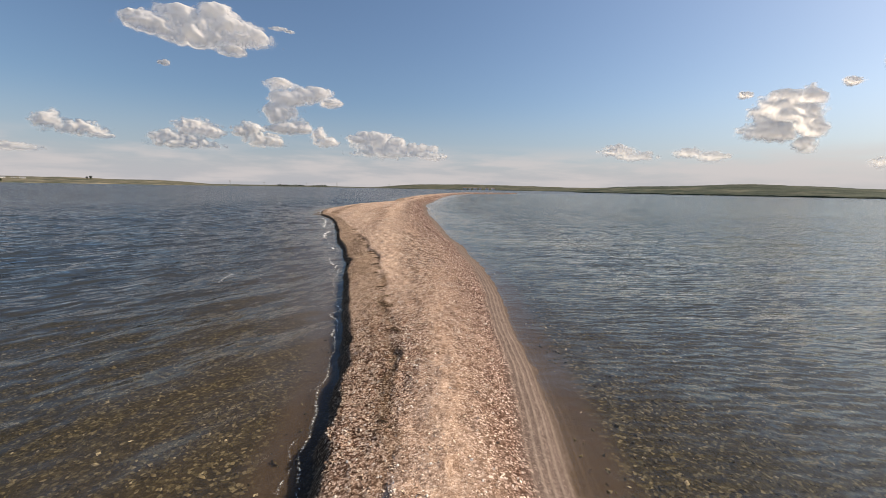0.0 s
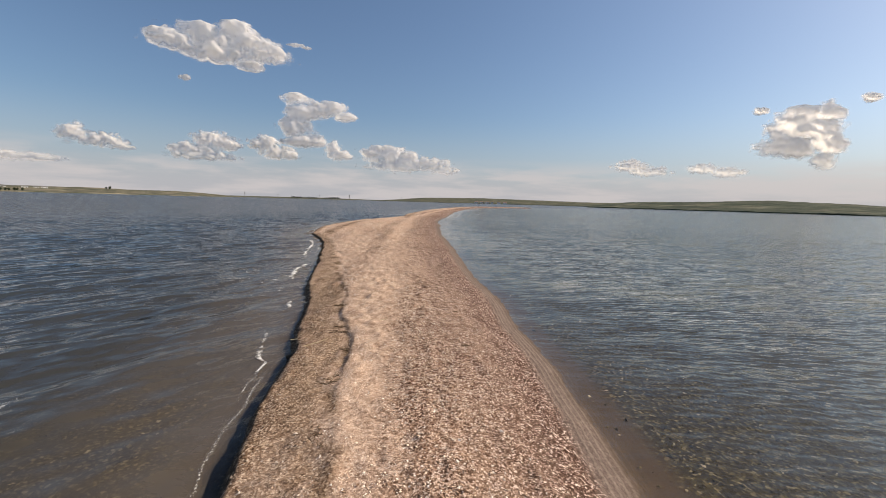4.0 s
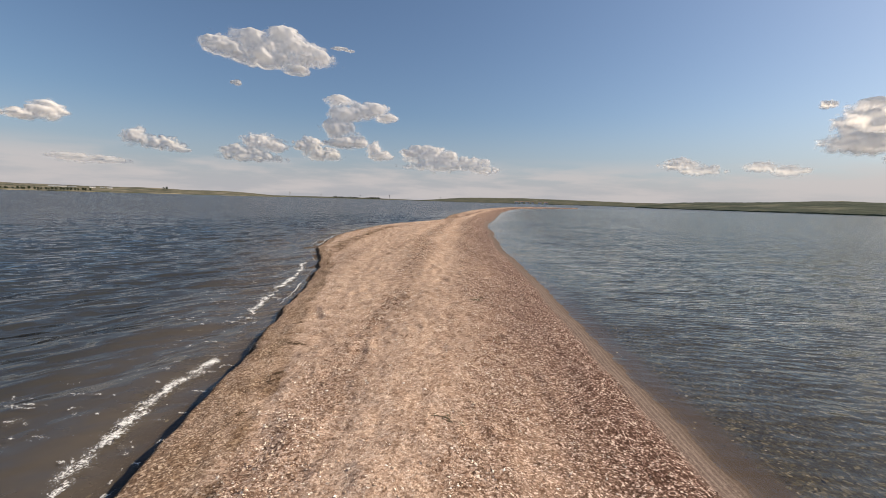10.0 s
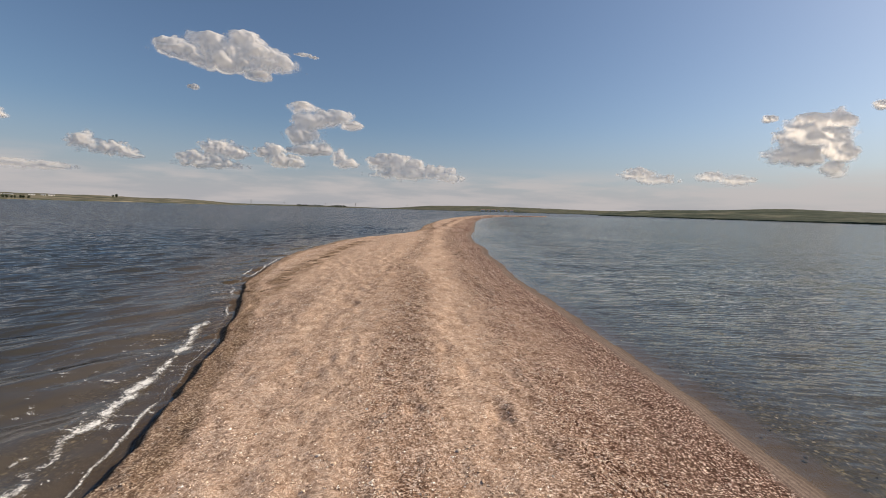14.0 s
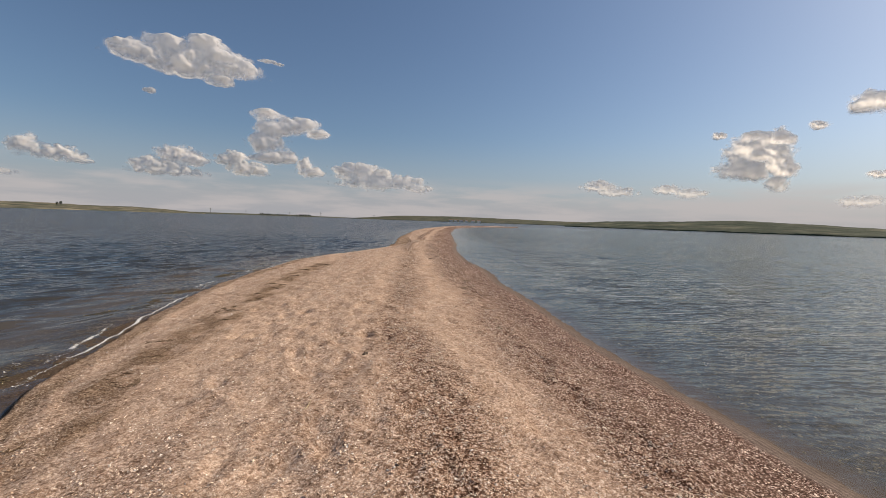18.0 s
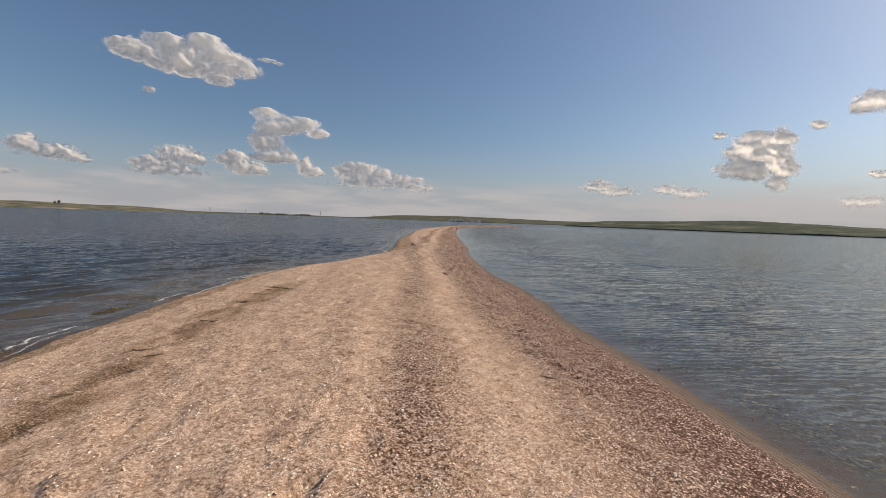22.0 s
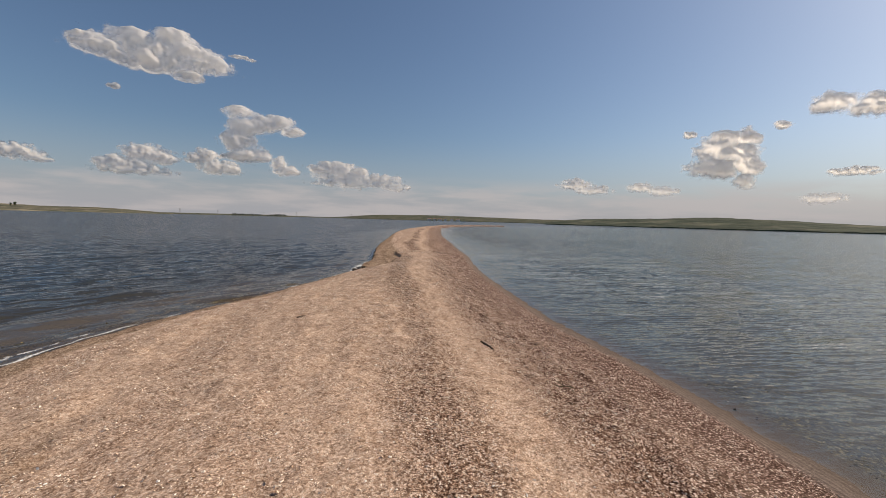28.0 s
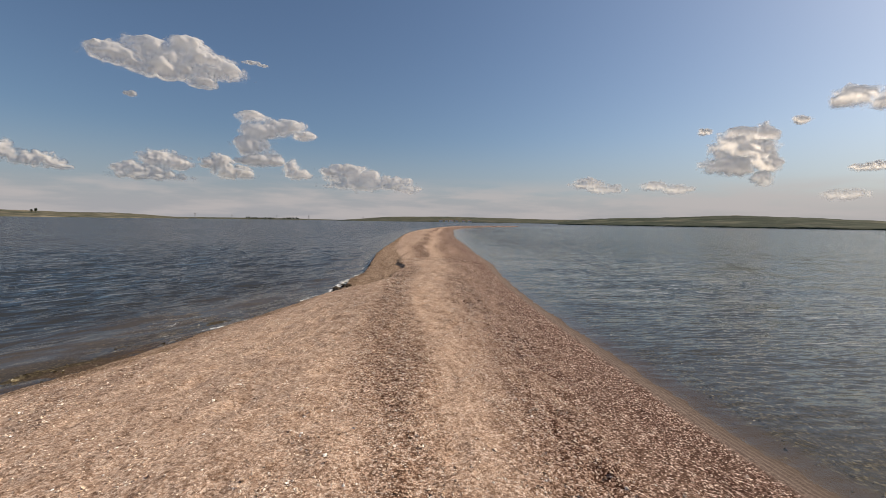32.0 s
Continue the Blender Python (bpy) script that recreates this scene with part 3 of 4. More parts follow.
def land(x, y, detail=True):
    """Height of beach and lake bed."""
    l, r = left_shore(y), right_shore(y)
    dl, dr, w = x - l, r - x, np.maximum(r - l, 0.3)
    b, hc = scarp(y), crest(y)
    up_l = b * smooth(dl / 0.12) + (hc - b) * (1 - (1 - np.clip(dl / (0.62 * w), 0, 1)) ** 2)
    up_r = hc * (1 - (1 - np.clip(dr / (0.58 * w), 0, 1)) ** 2)
    top = np.minimum(up_l, up_r)
    below_l = -((0.05 * smooth((b - 0.055) / 0.06)) * (1 - np.exp(np.minimum(dl, 0) / 0.15)) + 0.022 * np.minimum(-dl, 0.7) + 0.060 * np.maximum(-dl - 0.7, 0))
    below_r = -(0.02 * (1 - np.exp(np.minimum(dr, 0) / 0.3)) - 0.085 * dr)
    z = np.where(dl < 0, below_l, np.where(dr < 0, below_r, top))
    z = np.maximum(z, -4.0)
    # a washed-out dip behind the last hump, where the left bank starts again
    z = z - 0.15 * np.exp(-((y - 54.9) / 0.45) ** 2) * smooth((1.9 - dl) / 1.2) * (dl > 0)
    # beyond it a lower bench behind the cut bank, with a small step at its inner edge
    bench = smooth((1.45 + 0.25 * rough2(y * 0.8, 0 * y, 29) - dl) / 0.16) * smooth((y - 54.7) / 0.4) * smooth((64 - y) / 7) * (dl > 0)
    z = np.where(dl > 0, np.maximum(z - 0.11 * bench, np.minimum(z, 0.05)), z)
    if detail:
        dry = smooth((z - 0.03) / 0.12)
        z = z + (0.015 * fbm(x * 2.2, y * 2.2, 11, 4) + 0.015 * fbm(x * 6.5, y * 6.5, 17, 2, 0.6)) * (0.35 + 0.65 * dry)
        z = z + 0.02 * dry * rough2((r - x) * 1.6, y * 0.12, 23)
        step = smooth((x - l - np.interp(y, [0, 4, 8, 14, 19, 28], [0.5, 0.54, 0.7, 0.75, 0.62, 0.5]) - 0.06 * rough2(y * 1.5, 0 * y, 51)) / 0.07) * smooth((17 - y) / 3)
        z = z + dry * (0.035 * step - 0.035 * smooth((17 - y) / 3)) * (0.55 + 0.45 * rough2(y * 1.1, 0 * y, 27))
        z = z + 0.003 * np.sin(dr * 6.283 / 0.075 + 1.2 * rough2(y * 0.8, 0 * y, 61)) * smooth((dr - 0.04) / 0.06) * smooth((0.5 - dr) / 0.15)
        z = z + 0.010 * coarse_bands(x, y) * dry * rough2(x * 16, y * 16, 67)
    return z


def dents(x, y, z, rows):
    """Treads pressed into the dry shell along the middle of the spit."""
    for i, (py, off, turn, deep) in enumerate(PRINTS + TRAIL):
        l, r = float(left_shore(np.array(py))), float(right_shore(np.array(py)))
        px = r - 0.48 * (r - l) + off * 0.21 * (r - l) if i < len(PRINTS) else r - off
        if not (l + 0.6 < px < r - 0.6):
            continue
        i0, i1 = np.searchsorted(rows, (py - 0.4, py + 0.4))
        sx, sy = x[i0:i1] - px, y[i0:i1] - py
        c, s = math.cos(turn), math.sin(turn)
        u, v = (sx * c + sy * s) / 0.085, (-sx * s + sy * c) / 0.17
        q = u * u + v * v
        z[i0:i1] += deep * (0.45 if py < 12 else 1.0) * (-0.028 * np.exp(-q * 1.2) + 0.013 * np.exp(-(np.sqrt(q) - 1.35) ** 2 * 6))
    return z


def sheet(name, X, Y, Z, attrs, material):
    """A structured grid as one mesh, with per-vertex numbers for its material."""
    n, k = X.shape
    mesh = bpy.data.meshes.new(name)
    mesh.vertices.add(n * k)
    mesh.vertices.foreach_set("co", np.stack([X, Y, Z], -1).astype(np.float32).ravel())
    i = (np.arange(n - 1)[:, None] * k + np.arange(k - 1)).ravel()
    quads = np.stack([i, i + 1, i + k + 1, i + k], -1).ravel()
    mesh.loops.add(len(quads))
    mesh.loops.foreach_set("vertex_index", quads.astype(np.int32))
    mesh.polygons.add(len(i))
    mesh.polygons.foreach_set("loop_start", (np.arange(len(i)) * 4).astype(np.int32))
    mesh.polygons.foreach_set("use_smooth", np.ones(len(i), bool))
    for key, v in attrs.items():
        mesh.attributes.new(key, "FLOAT", "POINT").data.foreach_set("value", np.asarray(v, np.float32).ravel())
    mesh.update()
    mesh.validate()
    mesh.materials.append(material)
    return new(name, mesh)


def growing(start, step, rate, end):
    out = [start]
    while out[-1] < end:
        out.append(out[-1] + step)
        step *= rate
    return np.array(out)


ROWS = np.concatenate([[-3500, -800, -200, -60, -25, -12, -7, -4, -2], np.arange(-1, 58, 0.095), growing(58, 0.09, 1.012, 216), [218, 240, 300, 400, 600, 900, 1500, 2500, 4200]])
out_cols = np.concatenate([np.arange(0.04, 4.0, 0.09), growing(4.0, 0.1, 1.12, 4000)])
yy = ROWS[:, None]
l, r = left_shore(yy), right_shore(yy)
gone = yy > 217.3
l, r = np.where(gone, 63.0, l), np.where(gone, 63.3, r)
w = r - l
edge_l, edge_r = np.minimum(0.6, 0.22 * w), np.minimum(0.56, 0.22 * w)
X = np.concatenate([l - out_cols[::-1], l + edge_l * np.linspace(0, 1, 22) ** 1.3, l + edge_l + (w - edge_l - edge_r) * np.linspace(0, 1, 100)[1:-1],
                    r - edge_r * np.linspace(1, 0, 24), r + out_cols], 1)
Y = np.broadcast_to(yy, X.shape).copy()
Z = land(X, Y)
Z = np.where(np.broadcast_to(gone, Z.shape), -2.0, Z)
Z = dents(X, Y, Z, ROWS)
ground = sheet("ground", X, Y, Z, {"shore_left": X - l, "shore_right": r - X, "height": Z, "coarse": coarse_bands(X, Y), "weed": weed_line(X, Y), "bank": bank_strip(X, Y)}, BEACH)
tagged(ground, "narrow spit of pale broken shells sloping into the lake bed", "beach", kind="structure")

# ---- water ----
WAVES = np.random.RandomState(9)
TRAINS = []
for k in range(46):
    lam = 0.22 * (10 ** WAVES.uniform(0, 0.95))
    TRAINS.append((lam, WAVES.normal(0, 0.42), WAVES.uniform(0, 6.28)))


def waves(x, y, side, spacing):
    """side 0: choppy, running in from the open left; 1: small ripples in the lee on the right."""
    z = np.zeros_like(x)
    heading = radians(62) if side == 0 else radians(4)
    for lam, turn, phase in TRAINS:
        a = heading + turn * (1.0 if side == 0 else 0.8)
        kx, ky = math.sin(a), -math.cos(a)
        steep = 0.0040 if side == 0 else 0.0013
        if side == 1 and lam > 0.9:
            steep *= 0.2
        amp = steep * lam ** 0.9
        q = 6.283 / lam * (kx * x + ky * y) + phase + 1.6 * rough2(x / (lam * 3), y / (lam * 3), int(lam * 1000))
        z += amp * smooth(1.6 - 4.5 * spacing / lam) * (np.sin(q) + 0.25 * np.sin(2 * q + 1.5))
    return z


w_rows = np.concatenate([[-4200, -800, -150, -40, -14, -6, -3], np.arange(-2, 62, 0.13), growing(62, 0.12, 1.02, 216), [218, 240, 300, 420, 700, 1100, 1900, 3000, 4400]])
w_cols = np.concatenate([np.arange(0, 7.0, 0.11), growing(7.0, 0.11, 1.022, 30), growing(31, 0.6, 1.12, 4300)])
yy = w_rows[:, None]
wl, wr = left_shore(yy), right_shore(yy)
gone = yy > 217.3
wl, wr = np.where(gone, 63.0, wl), np.where(gone, 63.3, wr)
gap = np.concatenate([np.diff(w_cols), [500]])
row_gap = np.gradient(w_rows)[:, None]
XL, XR = wl + 0.25 - w_cols[::-1], wr - 0.25 + w_cols
YL = np.broadcast_to(yy, XL.shape).copy()
fade_l, fade_r = smooth(w_cols[::-1] / 1.6), smooth(w_cols / 2.2)
ZL = waves(XL, YL, 0, np.maximum(gap[::-1], row_gap)) * (0.25 + 0.75 * fade_l)
ZR = waves(XR, YL, 1, np.maximum(gap, row_gap)) * (0.12 + 0.88 * fade_r)
# low swells that lift as they near the left bank
off = w_cols[::-1] - 0.25 + 0.35 * fbm(YL * 0.35, XL * 0.2, 31, 3)
for at, high, wide in ((0.75, 0.02, 0.2), (2.1, 0.025, 0.35), (3.7, 0.02, 0.5), (5.8, 0.02, 0.6)):
    ZL += high * np.exp(-((off - at) / wide) ** 2) * smooth(0.6 + 0.9 * rough2(YL * 0.22, 0 * YL + at, 37)) * (np.abs(row_gap) < 0.5)
XW, YW, ZW = np.concatenate([XL, XR], 1), np.concatenate([YL, YL], 1), np.concatenate([ZL, ZR], 1)
bed = np.where(np.broadcast_to(gone, XW.shape), -2.0, land(XW, YW, False))
windward = np.concatenate([np.ones_like(XL), np.zeros_like(XR)], 1)
windward = np.where(YW > 150, np.maximum(windward, smooth((YW - 150) / 120)), windward)
water = sheet("water", XW, YW, ZW, {"depth": np.maximum(0, -bed), "windward": windward}, WATER)
water.visible_shadow = False
tagged(water, "rippled grey-blue lake water, clear over the shallows", "water", kind="structure")


# ---- far shores ----
def polar(az, dist, z=0.0):
    a = radians(az)
    return Vector((dist * math.sin(a), 20 + dist * math.cos(a), z))


def far_land(name, az0, az1, near, tops, label, material, deep=500, steps=260, cliff=1.2, seed=0, bumpy=0.035):
    """A stretch of far shore between two bearings: a low bank at the water, rising to a skyline.
    near: distance of the waterline by bearing; tops: skyline in degrees above the water by bearing."""
    az = np.linspace(az0, az1, steps)
    d0 = np.interp(az, [p[0] for p in near], [p[1] for p in near])
    top = np.interp(az, [p[0] for p in tops], [p[1] for p in tops])
    top = np.convolve(np.pad(top, 6, "edge"), np.ones(13) / 13, "valid")
    rows = np.concatenate([[0, 0.004, 0.012], np.linspace(0.03, 1, 30), [1.25, 1.6]])
    a = np.radians(az)[None, :]
    d = d0[None, :] + rows[:, None] * deep * (d0[None, :] / d0.mean()) + 2 * fbm(az[None, :] * 1.2 + 0 * rows[:, None], 0 * az[None, :], seed, 3) * (rows[:, None] < 0.02)
    rise = smooth(rows) ** 0.7
    rise = np.where(rows > 1, 1 - (rows - 1) * 0.8, rise)[:, None]
    h = np.tan(np.radians(top))[None, :] * (d0 + deep)[None, :] * rise
    h = h + np.where(rows > 0.003, cliff, -1.0)[:, None] * (0.9 + 0.25 * fbm(az[None, :] * 1.5 + 0 * h, 0 * h, seed + 5, 2)) * (top > 0.02)[None, :]
    xs, ys = d * np.sin(a), 20 + d * np.cos(a)
    h = h + bumpy * np.maximum(h, 0) * fbm(xs / 70, ys / 70, seed + 9, 5)
    ob = sheet(name, xs[:, ::-1], ys[:, ::-1], h[:, ::-1], {}, material)
    return tagged(ob, label, "hill", kind="structure")


far_land("hill_far", 24.3, 78, [(24, 640), (36, 520), (50, 470), (78, 520)],
         [(24.3, 0.0), (25.5, 0.36), (28, 0.60), (31, 0.78), (36, 0.86), (40, 1.02), (43, 1.15), (46, 1.05), (49, 0.92), (53, 0.72), (57, 0.52), (62, 0.40), (67, 0.32), (78, 0.3)],
         "low scrub-covered green hill with bare patches across the lake", HILL_R, 260, 420, 1.2, 3)
far_land("ridge_far", -4, 40, [(-4, 1900), (5, 1700), (24, 1350), (40, 1350)],
         [(-4, 0.0), (-2.5, 0.12), (0, 0.32), (2, 0.52), (6, 0.62), (10, 0.66), (18, 0.55), (24, 0.45), (40, 0.4)],
         "long low hazy ridge at the end of the lake", RIDGE, 500, 300, 1.5, 7)
far_land("fields_far", -75, -20.5, [(-75, 900), (-45, 1150), (-30, 1300), (-20, 1500)],
         [(-75, 0.7), (-45, 0.55), (-39, 0.52), (-34, 0.55), (-31, 0.42), (-28, 0.50), (-25, 0.36), (-21.8, 0.12), (-20.5, 0.0)],
         "low far shore with pale and green fields", HILL_L, 500, 360, 2.0, 11)
far_land("flats_far", -22, -1, [(-22, 2300), (-1, 2500)], [(-22, 0.13), (-14, 0.15), (-9, 0.13), (-5, 0.08), (-1, 0.02)],
         "thin hazy strip of flat far shore", RIDGE, 500, 200, 1.0, 15)
far_land("shore_behind", 78, 285, [(78, 600), (180, 900), (285, 900)], [(78, 0.5), (120, 0.8), (200, 0.6), (285, 0.7)],
         "low green shore on the near side of the lake", HILL_R, 400, 160, 2.0, 21)

# ---- clouds ----
SKY_FAR = 4200.0


def bulk(name, verts, faces, material, smooth_on=True):
    mesh = bpy.data.meshes.new(name)
    k = faces.shape[1]
    mesh.vertices.add(len(verts))
    mesh.vertices.foreach_set("co", np.asarray(verts, np.float32).ravel())
    mesh.loops.add(faces.size)
    mesh.loops.foreach_set("vertex_index", np.asarray(faces, np.int32).ravel())
    mesh.polygons.add(len(faces))
    mesh.polygons.foreach_set("loop_start", (np.arange(len(faces)) * k).astype(np.int32))
    mesh.polygons.foreach_set("use_smooth", np.full(len(faces), smooth_on))
    mesh.update()
    mesh.materials.append(material)
    return mesh


def billows(x, y, seed):
    """Rounded lumps with creases between them, about 0 to 1."""
    total, weight = 0.0, 0.0
    for k, g in ((1.0, 1.0), (2.2, 0.5), (4.7, 0.2)):
        total = total + g * np.abs(rough2(x * k + 0.35 * rough2(x * k, y * k, seed + 3), y * k, seed + int(10 * k)))
        weight += g
    return total / weight


def soften(v, n):
    """A running mean over 2n + 1 cells both ways."""
    for axis in (0, 1):
        if n > 0:
            p = np.pad(v, [(n, n) if k == axis else (0, 0) for k in (0, 1)], "edge")
            v = sum(np.take(p, range(i, i + v.shape[axis]), axis) for i in range(2 * n + 1)) / (2 * n + 1)
    return v


def cloud(lobes, label, seed, lump=1.0, fine=0.09, far=SKY_FAR):
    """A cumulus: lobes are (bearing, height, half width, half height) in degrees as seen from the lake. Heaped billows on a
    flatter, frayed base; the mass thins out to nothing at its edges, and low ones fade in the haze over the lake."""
    ca = sum(p[0] for p in lobes) / len(lobes)
    ce = sum(p[1] for p in lobes) / len(lobes)
    m = far * math.tan(radians(1))
    az = np.arange(min(p[0] - 1.5 * p[2] for p in lobes) - 0.3, max(p[0] + 1.5 * p[2] for p in lobes) + 0.3, fine)
    el = np.arange(min(p[1] - 1.5 * p[3] for p in lobes) - 0.3, max(p[1] + 1.5 * p[3] for p in lobes) + 0.3, fine)
    A, E = np.meshgrid(az, el)
    bill = billows(A / (1.5 * lump), E / (1.15 * lump), seed)
    body, base = np.full(A.shape, -9.0), np.zeros(A.shape)
    for a, e, hw, hh in lobes:
        down = (E - e) / np.where(E > e, hh, 0.8 * hh)
        q = 1 - ((A - a) / hw) ** 2 - down ** 2
        base = np.where(q > body, np.clip(-down, 0, 1), base)
        body = np.logaddexp(6 * body, 6 * q) / 6
    f = body + 1.3 * (bill - 0.28) + 0.16 * fbm(A * 2.2, E * 2.2, seed + 5, 4)
    thick = smooth((f + 0.12) / (0.95 + 0.5 * base)) ** 1.3
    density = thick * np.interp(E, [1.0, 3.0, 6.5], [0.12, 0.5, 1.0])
    low = body + 0.9 * (soften(bill, int(0.16 * lump / fine)) - 0.30)
    size = soften(smooth((low + 0.25) / 1.7), int(0.18 * lump / fine)) * 1.3 * min(2.2, max(p[3] for p in lobes))
    front = -(size + 0.5 * lump * soften(bill, 1) * thick) * m
    rear = 0.6 * size * m
    n, k = A.shape
    ids = np.arange(n * k).reshape(n, k)
    on = density > 0.012
    cell = on[:-1, :-1] | on[1:, :-1] | on[:-1, 1:] | on[1:, 1:]
    near = np.stack([ids[:-1, :-1], ids[:-1, 1:], ids[1:, 1:], ids[1:, :-1]], -1)[cell]
    pts = [np.stack([(A - ca) * m, d, (E - ce) * m], -1).reshape(-1, 3) for d in (front, rear)]
    used, faces = np.unique(np.concatenate([near, near[:, ::-1] + n * k]), return_inverse=True)
    mesh = bulk("cloud", np.concatenate(pts)[used], faces.reshape(-1, 4), CLOUD)
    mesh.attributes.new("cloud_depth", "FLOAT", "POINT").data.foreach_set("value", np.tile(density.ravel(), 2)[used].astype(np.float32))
    ob = new("cloud", mesh)
    ob.matrix_world = Matrix.Translation(polar(ca, far * math.cos(radians(ce)), far * math.sin(radians(ce)))) @ pose(0, 0, 0, 0, 0, -ca)
    return tagged(ob, label, "cloud", group="cumulus clouds")


cloud([(-21.5, 17.0, 6.0, 2.0), (-26.6, 16.4, 3.0, 1.2), (-20.8, 18.5, 2.4, 1.2), (-23.8, 17.7, 2.2, 1.0), (-17.0, 16.4, 2.8, 1.1), (-22.5, 15.6, 4.5, 1.0), (-19.4, 14.9, 1.6, 0.6)],
      "large white cumulus cloud with a grey flat underside", 1)
cloud([(-13.8, 18.0, 1.0, 0.26), (-12.6, 17.85, 0.8, 0.18)], "thin white wisp of cloud", 2, 0.3)
cloud([(-25.8, 12.9, 0.65, 0.35)], "small white puff of cloud", 3, 0.35)
cloud([(-10.4, 11.0, 3.0, 1.4), (-8.0, 10.3, 1.7, 0.8), (-13.6, 12.0, 2.0, 0.8), (-13.3, 10.2, 2.2, 1.5), (-13.8, 8.6, 2.6, 1.5), (-12.8, 7.0, 2.8, 1.2)],
      "tall leaning white cumulus tower", 4)
cloud([(-17.6, 6.4, 1.95, 1.2), (-15.8, 5.4, 2.53, 1.08)], "cream-white cumulus lump at the tower's foot", 41, 0.6, far=3500)
cloud([(-9.4, 6.3, 1.03, 1.32), (-8.6, 5.5, 1.72, 0.84)], "small bright cumulus lump beside the tower", 42, 0.6)
cloud([(-22.9, 6.2, 2.76, 1.38), (-25.4, 5.2, 2.76, 0.9), (-24.2, 4.6, 3.91, 0.72)], "rounded cream-white cumulus cloud", 5, 0.75)
cloud([(-3.4, 6.0, 2.99, 1.32), (-0.6, 5.5, 2.99, 1.32), (3.0, 4.8, 2.99, 1.14), (5.2, 4.1, 1.84, 0.72), (-1.0, 4.6, 4.6, 1.2)], "long sloping cream-white cumulus bank", 6, 0.75)
cloud([(-35.7, 5.9, 1.49, 1.14), (-33.6, 5.4, 2.3, 0.9), (-32.0, 5.0, 1.38, 0.6)], "low cream-white cumulus cloud", 7, 0.6)
cloud([(-42.6, 7.5, 1.72, 1.14), (-44.2, 7.0, 1.84, 0.66)], "small bright cumulus cloud", 8, 0.6)
cloud([(-40.5, 3.3, 2.76, 0.6), (-38.2, 3.3, 2.07, 0.48)], "low faint band of cloud", 9, 0.6)
cloud([(46.3, 9.7, 1.38, 1.2), (46.5, 7.8, 1.49, 2.04), (46.9, 6.4, 1.38, 1.2), (46.5, 4.9, 1.15, 1.08), (44.4, 10.0, 1.49, 0.72), (44.0, 8.2, 2.76, 2.28), (43.6, 6.5, 3.22, 1.56)],
      "tall white cumulus tower with a bright edge", 10, 0.75)
cloud([(41.0, 10.4, 0.8, 0.48)], "small white puff above the tower's shoulder", 43, 0.35)
cloud([(28.6, 4.9, 2.18, 0.9), (30.8, 4.2, 2.3, 0.72)], "low faint cumulus bank", 11, 0.6)
cloud([(36.2, 4.5, 2.07, 0.72), (38.4, 4.1, 1.84, 0.72)], "low faint cumulus bank", 44, 0.6)
cloud([(53.3, 12.3, 2.18, 1.2), (56.8, 11.6, 3.22, 1.32), (59.0, 10.8, 1.84, 0.6)], "white cumulus cloud with a grey base", 12, 0.75)
cloud([(49.4, 10.7, 0.92, 0.48)], "small white puff of cloud", 13, 0.35)
cloud([(55.0, 5.7, 2.18, 0.6)], "small flat white cloud", 14, 0.4)
cloud([(62.4, 6.2, 1.84, 1.08), (64.2, 5.4, 1.72, 0.6)], "small white cumulus cloud", 15, 0.6)
cloud([(53.0, 3.1, 1.95, 0.72)], "low pale cloud bank", 16, 0.6)
cloud([(63.0, 3.2, 3.45, 0.78)], "low pale cloud bank", 45, 0.6)
cloud([(59.6, 5.0, 1.03, 0.19)], "thin flat wisp of cloud", 17, 0.25)

# ---- loose shell, foam ----
def scatter(name, xs, ys, zs, size, rs, material, lift=0.25, attrs=None):
    """Small cupped chips, each a four-sided cap, lying at random tilts; one object."""
    n = len(xs)
    a = np.linspace(0, 6.283, 5)[:-1]
    ring = np.stack([np.cos(a), np.sin(a), 0 * a], -1)
    base = np.concatenate([[[0, 0, 0.30]], ring])[None].repeat(n, 0)
    base[:, 1:, :2] *= rs.uniform(0.6, 1.2, (n, 4, 1))
    base[:, :, 0] *= rs.uniform(0.6, 1.0, (n, 1))
    base[:, :, 2] *= rs.choice([1, 1, -0.9], n)[:, None]
    turn, tilt, way = rs.uniform(0, 6.283, n), np.abs(rs.normal(0, 0.5, n)), rs.uniform(0, 6.283, n)
    c, s = np.cos(turn)[:, None], np.sin(turn)[:, None]
    x, y, z = base[..., 0] * c - base[..., 1] * s, base[..., 0] * s + base[..., 1] * c, base[..., 2]
    c, s = np.cos(way)[:, None], np.sin(way)[:, None]
    u, v = x * c + y * s, -x * s + y * c
    ct, st = np.cos(tilt)[:, None], np.sin(tilt)[:, None]
    u, z = u * ct - z * st, u * st + z * ct
    x, y = u * c - v * s, u * s + v * c
    pts = np.stack([x, y, z], -1) * size[:, None, None] + np.stack([xs, ys, zs + lift * size], -1)[:, None]
    fan = np.array([[0, 1, 2], [0, 2, 3], [0, 3, 4], [0, 4, 1]])
    faces = (fan[None] + 5 * np.arange(n)[:, None, None]).reshape(-1, 3)
    mesh = bulk(name, pts.reshape(-1, 3), faces, material, False)
    for key, val in (attrs or {}).items():
        mesh.attributes.new(key, "FLOAT", "POINT").data.foreach_set("value", np.repeat(val, 5).astype(np.float32))
    return new(name, mesh)


